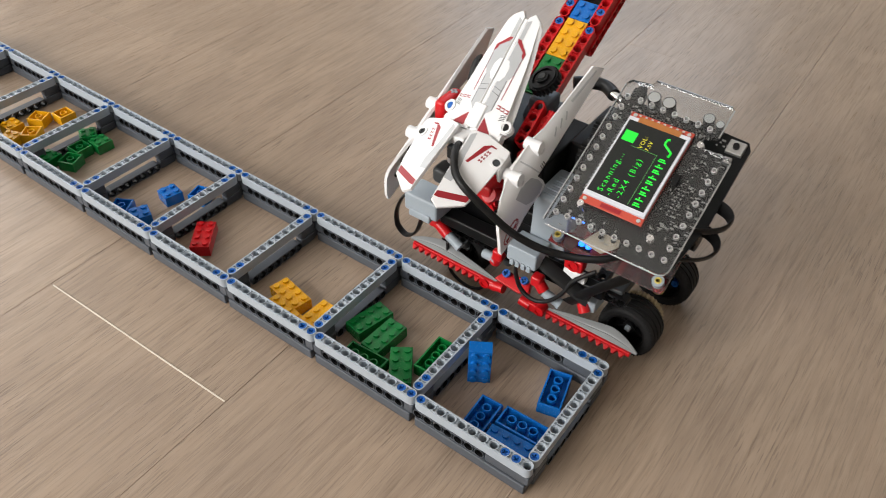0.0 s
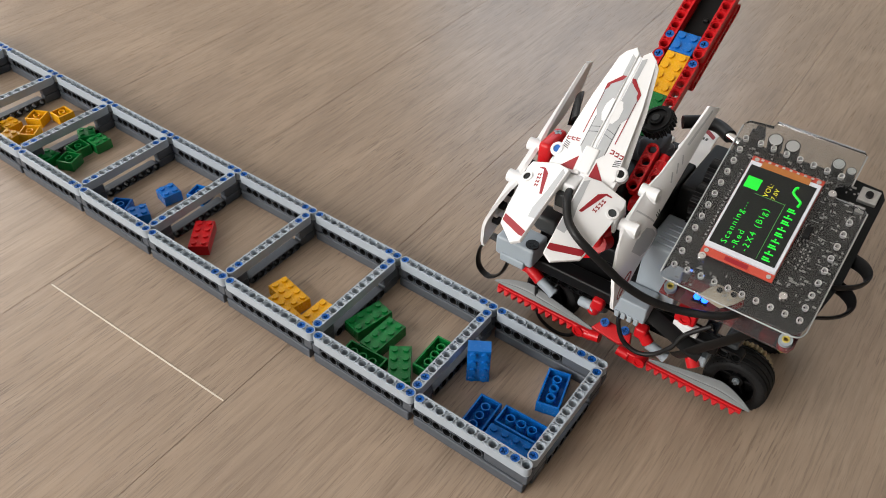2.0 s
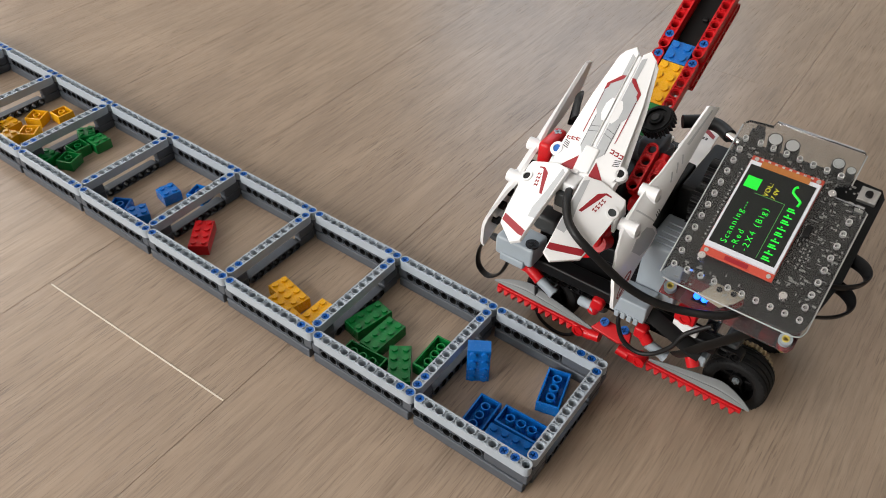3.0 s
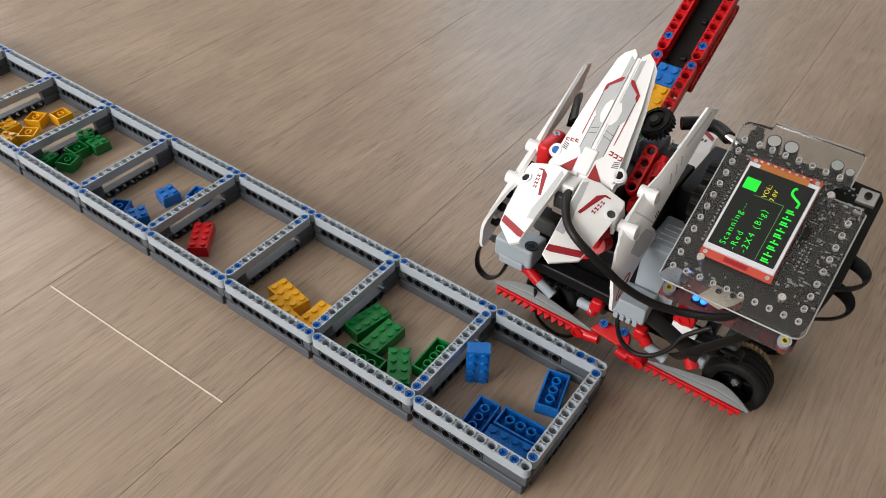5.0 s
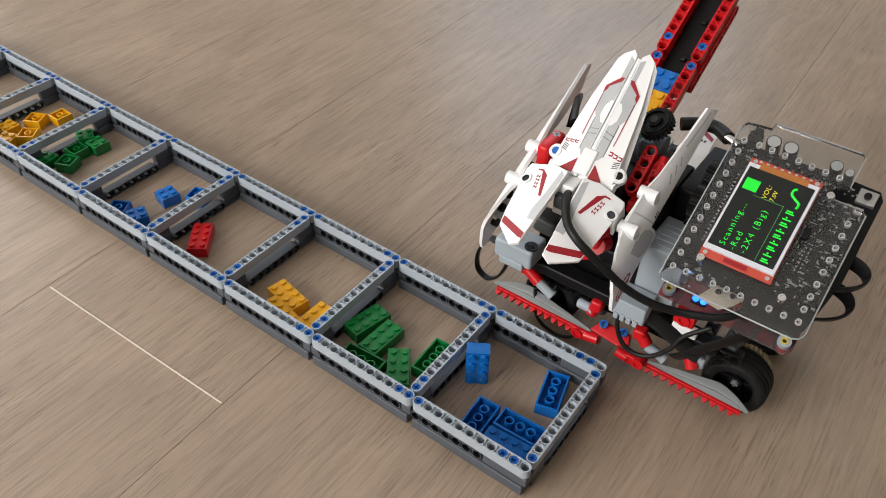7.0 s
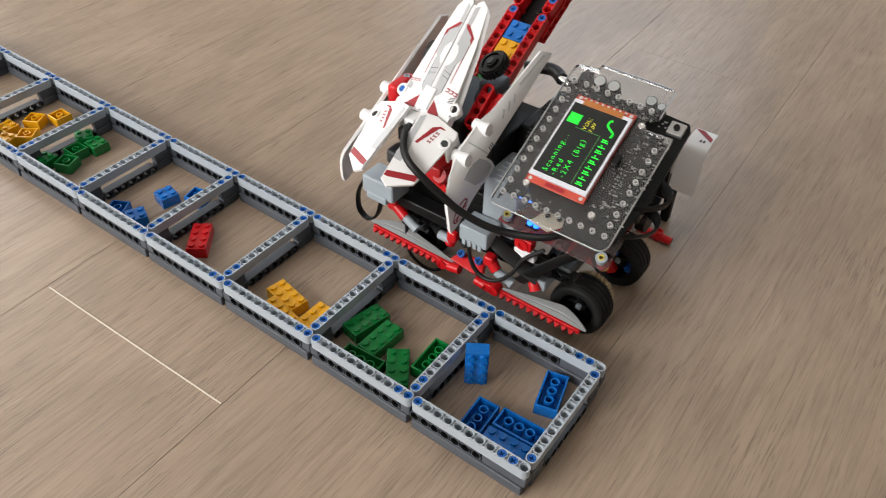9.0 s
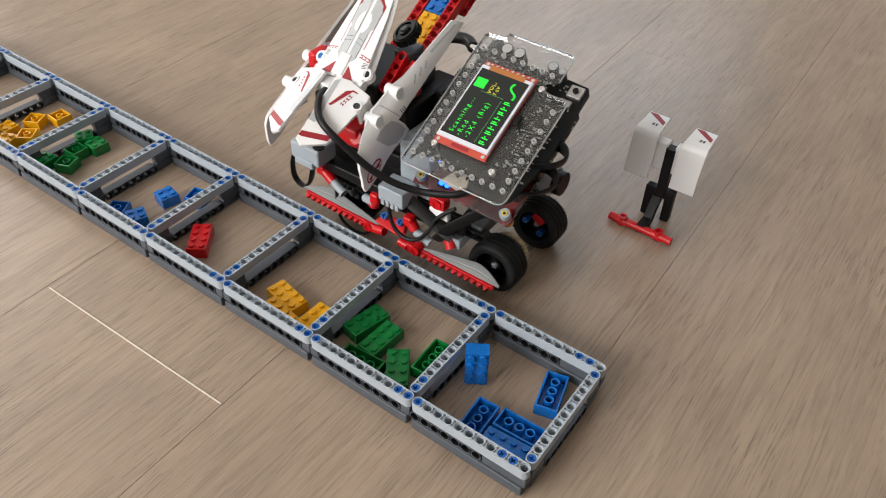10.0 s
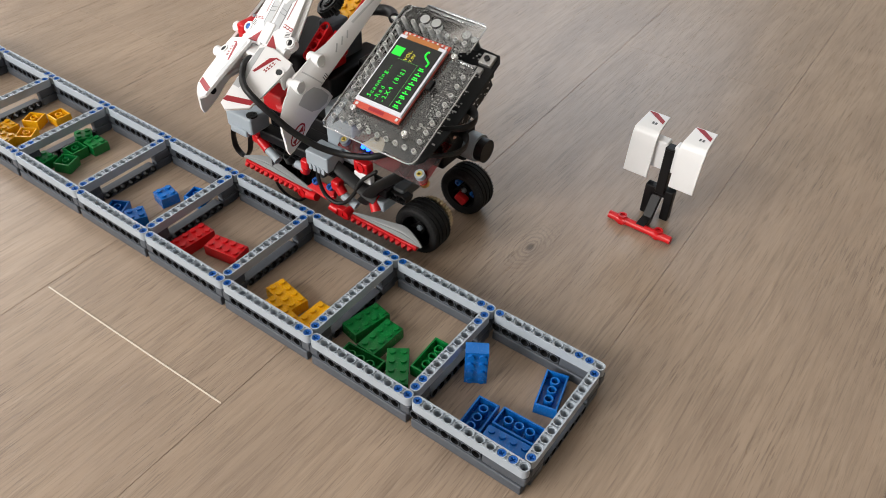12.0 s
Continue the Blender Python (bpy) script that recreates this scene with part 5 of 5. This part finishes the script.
    bm = cyl(bmesh.new(), 11.5 * MM, mm(58, 200, 66), mm(79, 200, 66), 28)
    part("rear_motor", bm, SHIELD, r, "grey round rear motor", ROB)
    bm = cyl(bmesh.new(), 9.6 * MM, mm(79, 200, 66), mm(86, 200, 66), 28)
    part("motor_cap", bm, BLACK, r, "black motor cap", ROB)


def robot_cables(r):
    def cable(points, rad, note, wide=1.0, mat=None, seg=10, lie=None):
        part("cable", sweep(bmesh.new(), [mm(*p) for p in points], rad * MM, seg, wide, 6, lie), mat or CABLE, r, note, ROB)
    cable(((-42, 90, 151), (-41, 84, 154), (-37, 75, 154), (-31, 67, 150), (-23, 62, 147), (-14, 62, 141), (-4, 66, 131), (7, 72, 119), (21, 80, 109), (35, 88, 104), (51, 94, 105), (60, 99, 107), (68, 108, 110)), 2.1, "thick black cable across the front", 1.2)
    cable(((0, 100, 74), (0, 98, 62), (6, 97, 50), (16, 97, 46), (26, 98, 50), (35, 99, 62), (40, 102, 74), (52, 106, 86)), 1.5, "black cable loop")
    cable(((-90, 110, 74), (-99, 112, 68), (-107, 114, 65), (-116, 116, 47), (-116, 116, 31), (-107, 116, 25), (-96, 114, 36), (-89, 112, 55)), 1.1, "flat black cable loop", 2.6, None, 10, (0, 1, 0.2))
    cable(((-66, 112, 42), (-60, 108, 22), (-46, 108, 14), (-34, 110, 16), (-28, 114, 26)), 1.2, "thin black cable near the floor")
    cable(((12, 101, 80), (22, 101, 76), (34, 102, 70), (46, 103, 64), (52, 104, 62)), 1.1, "flat black cable band", 4.2, None, 10, (0, 0.75, 0.65))
    cable(((38, 104, 52), (44, 102, 60), (52, 101, 72), (62, 104, 82), (72, 110, 90)), 1.1, "flat black cable band", 4.0, None, 10, (0.7, 0.4, -0.5))
    cable(((84, 150, 134), (98, 149, 136), (109, 144, 137), (113, 137, 136), (108, 130, 133), (92, 125, 128)), 1.1, "flat black ribbon cable loop", 4.0, None, 10, (0, 0.2, 1))
    cable(((88, 142, 120), (101, 140, 122), (110, 134, 122), (112, 127, 120), (106, 121, 116), (90, 117, 110)), 1.1, "flat black ribbon cable loop", 4.0, None, 10, (0, 0.2, 1))
    cable(((-66, 132, 168), (-72, 146, 172), (-76, 156, 168), (-76, 150, 150)), 1.3, "flat black cable behind the wing", 2.4)
    cable(((14, 176, 165), (4, 184, 164), (-6, 184, 163), (-16, 178, 162)), 4.2, "black plug and lead")
    bm = cyl(bmesh.new(), 2.6 * MM, mm(12, 176.5, 165.5), mm(21, 174, 164), 16)
    part("jack", bm, METAL, r, "bright metal jack", ROB)


def robot():
    r = thing("sorting_robot", Matrix.Translation(stands(0, 0)), "wheeled sorting robot with white armour, brick chute and lit display", "robot")
    robot_head(r); robot_fins(r); robot_chute(r); robot_base(r); robot_board(r); robot_cables(r)
    wheels = robot_wheels(r)
    bm = bmesh.new()
    teeth = 30
    prism(bm, [((15.2 if k % 2 else 16.6) * MM * math.cos(math.pi * k / teeth), (15.2 if k % 2 else 16.6) * MM * math.sin(math.pi * k / teeth)) for k in range(2 * teeth)], -2 * MM, 2 * MM, pose(0, 0, 0, 90))
    cyl(bm, 5 * MM, mm(0, -3, 0), mm(0, 3, 0), 18)
    part("tan_gear", bm, TAN, r, "large tan toothed gear on the wheel axle", Matrix.Translation(Vector(mm(72.6, 165, 0)) + Vector((0, 0, FLOOR + 21.8 * MM)) - stands(0, 0)))
    gm = fin_frame((-21, 147, 176), (0.35, 0.75, 0.55), (0.9, -0.45, 0.1))
    g = part("drive_gear", gear_mesh(), BLACK, r, "black toothed gear", ROB @ gm)
    bm = cyl(bmesh.new(), 2.4 * MM, mm(0, 0, -9), mm(0, 0, 4.6), 12)
    part("gear_axle", bm, DGREY, g, "grey axle end")
    return r, wheels, g, gm


CUT_EDGE = plain("frosted_cut_edge", (0.46, 0.47, 0.48), 0.22)
PLATE_RED = clear_plastic("red_translucent", 0.1, (0.72, 0.10, 0.12), 0.06)
# pale colour paints in the light on the clear cover's hole walls
RIMW = plain("lit_hole_edge", (0.60, 0.60, 0.60), 0.3)
ALU = plain("brushed_aluminium", (0.78, 0.78, 0.77), 0.5, 0.1)
TAN = plastic("tan_plastic", (0.46, 0.36, 0.21), 0.4)
COMPO = plain("component_silver", (0.40, 0.40, 0.39), 0.35, 0.6)
SILK = plain("white_board_print", (0.45, 0.45, 0.44), 0.5)
BEIGE = plain("beige_board", (0.42, 0.36, 0.28), 0.5)
AMBER = plain("amber_flex", (0.36, 0.13, 0.03), 0.35)
SCR_RED = plastic("display_board_red", (0.46, 0.06, 0.035), 0.35)
GLOW_B2 = plain("small_blue_led", (0.06, 0.2, 1.0), 0.3, 0.0, 3.0)


# ---------------------------------------------------------------- build and move
room()
floor()
tray()
loose_bricks()
standing_piece()
ROBOT, WHEELS, GEAR, GEAR_M = robot()
CHUTE = tilt(-46, 202, 161.5, 31)
CHUTE_BRICKS = []
for n, (size, colour, mat, v) in enumerate(((2, "blue", BLUE, 16.2), (4, "yellow", YELLOW, -8), (4, "green", GREEN, -40))):
    ob = part("chute_brick", brick_mesh(2, size, mat), mat, None, "", Matrix.Scale(SIZE, 4))
    tagged(ob, f"{colour} plastic 2x{size} brick riding in the red chute", "brick", "bricks in the chute")
    CHUTE_BRICKS.append((ob, v))
BIN_BRICK = brick(4, 2, "red", RED, -327.8, 33.4, 128.2)
DROP_BRICK = brick(4, 2, "red", RED, 0, 0, 0, note="dropped by the robot")

# robot's place along the tray, mm
DRIVE = [(0, -76.6, -0.5), (0.25, -61.6, -0.4), (0.5, -47.1, -0.4), (0.75, -38.2, -0.2), (1, -29.5, -0.1), (1.25, -20.8, -0.1), (1.5, -12.1, -0.2), (1.75, -3.6, -0.2), (1.86, -0.2, -0.3),
         (2, 0.1, -0.3), (2.5, 0.1, -0.4), (3, 0.1, -0.3), (5, 0, -0.3), (6, 0, -0.1), (7, 0.1, 0), (7.3, 0, 0), (7.42, -1.2, 0), (7.6, -12, 0), (7.8, -26, -0.1), (8.0, -40, -0.2), (8.2, -54, -0.3),
         (8.4, -68, -0.4), (8.6, -82.2, -0.4), (8.8, -96.8, -0.5), (9, -111.8, -0.6), (9.25, -129, -0.8), (9.5, -146.4, -1.0), (9.75, -164, -1.0), (10, -181.8, -0.9), (10.25, -199.2, -1.0), (10.5, -216.7, -1.2),
         (10.75, -234, -1.4), (10.92, -247, -1.6), (11, -250.6, -1.7), (11.15, -250.0, -1.8), (11.5, -250.0, -1.9), (12, -250.2, -1.7)]
SLIDE = [(0, 29.0), (1.95, 29.0), (2.1, 28.2), (2.5, 24.5), (3, 20.5), (3.5, 16), (4, 11.8), (4.5, 7.8), (5, 3.7), (5.35, 0.5), (5.5, 0), (12, 0)]


def along(rows, t):
    for a, b in zip(rows, rows[1:]):
        if a[0] <= t <= b[0]:
            f = (t - a[0]) / (b[0] - a[0])
            return [p + (q - p) * f for p, q in zip(a[1:], b[1:])]
    return list(rows[-1][1:])


def motions():
    walk(ROBOT, [(t, Matrix.Translation(stands(x, y))) for t, x, y in DRIVE])
    for w in WHEELS:
        rest = w.matrix_basis.copy()
        walk(w, [(t, rest @ pose(0, 0, 0, 0, math.degrees(x * SIZE / 21.6), 0)) for t, x, y in DRIVE])
    g = GEAR.matrix_basis.copy()
    walk(GEAR, [(t, g @ pose(0, 0, 0, 0, 0, s * 6)) for t, s in SLIDE])
    times = sorted({t for t, *_ in DRIVE} | {t for t, *_ in SLIDE})
    for ob, v in CHUTE_BRICKS:
        rows = []
        for t in times:
            (x, y), (s,) = along(DRIVE, t), along(SLIDE, t)
            rows.append((t, Matrix.Translation(stands(x, y)) @ Matrix.Scale(SIZE, 4) @ Matrix.Translation(-BASE) @ CHUTE @ Matrix.Translation(mm(0, v + s, -10.8))))
        walk(ob, rows)
    held = lambda x, y: Matrix.Translation(stands(x, y) + Vector(mm(-41, -22, 96)) * SIZE) @ pose(0, 0, 0, 60, 0, 90)
    rows = [(t, held(x, y)) for t, x, y in DRIVE if t < 11.1]
    fall = [(11.2, pose(*mm(-300, 122, 92), 20, 75, 60)), (11.3, pose(*mm(-306, 106, 78), 20, 75, 60)), (11.4, pose(*mm(-316, 98, 51), 15, 62, 62)),
             (11.5, pose(*mm(-308, 52, 24), -15, 20, 45)), (11.6, pose(*mm(-321, 29, 17), 20, 5, 20)), (11.7, pose(*mm(-309, 30, 6), 8, 6, 12)),
             (11.8, pose(*mm(-302.8, 37.5, 0.2), 0, 0, 10)), (11.9, pose(*mm(-301.3, 37.9, 0), 0, 0, 9.3)), (12, pose(*mm(-301.3, 37.9, 0), 0, 0, 9.3))]
    rows += [(t, settle(m)) for t, m in fall]
    walk(DROP_BRICK, rows)
    a, b = settle(pose(*mm(-327.8, 33.4, 0), 0, 0, 128.2)), settle(pose(*mm(-331.7, 29.9, 0), 0, 0, 87.3))
    walk(BIN_BRICK, [(0, a), (11.5, a), (11.6, settle(pose(*mm(-329.1, 31.9, 0.5), 0, 0, 112))), (11.7, settle(pose(*mm(-331.1, 30.3, 0.3), 0, 0, 94))), (11.8, b), (12, b)])


motions()
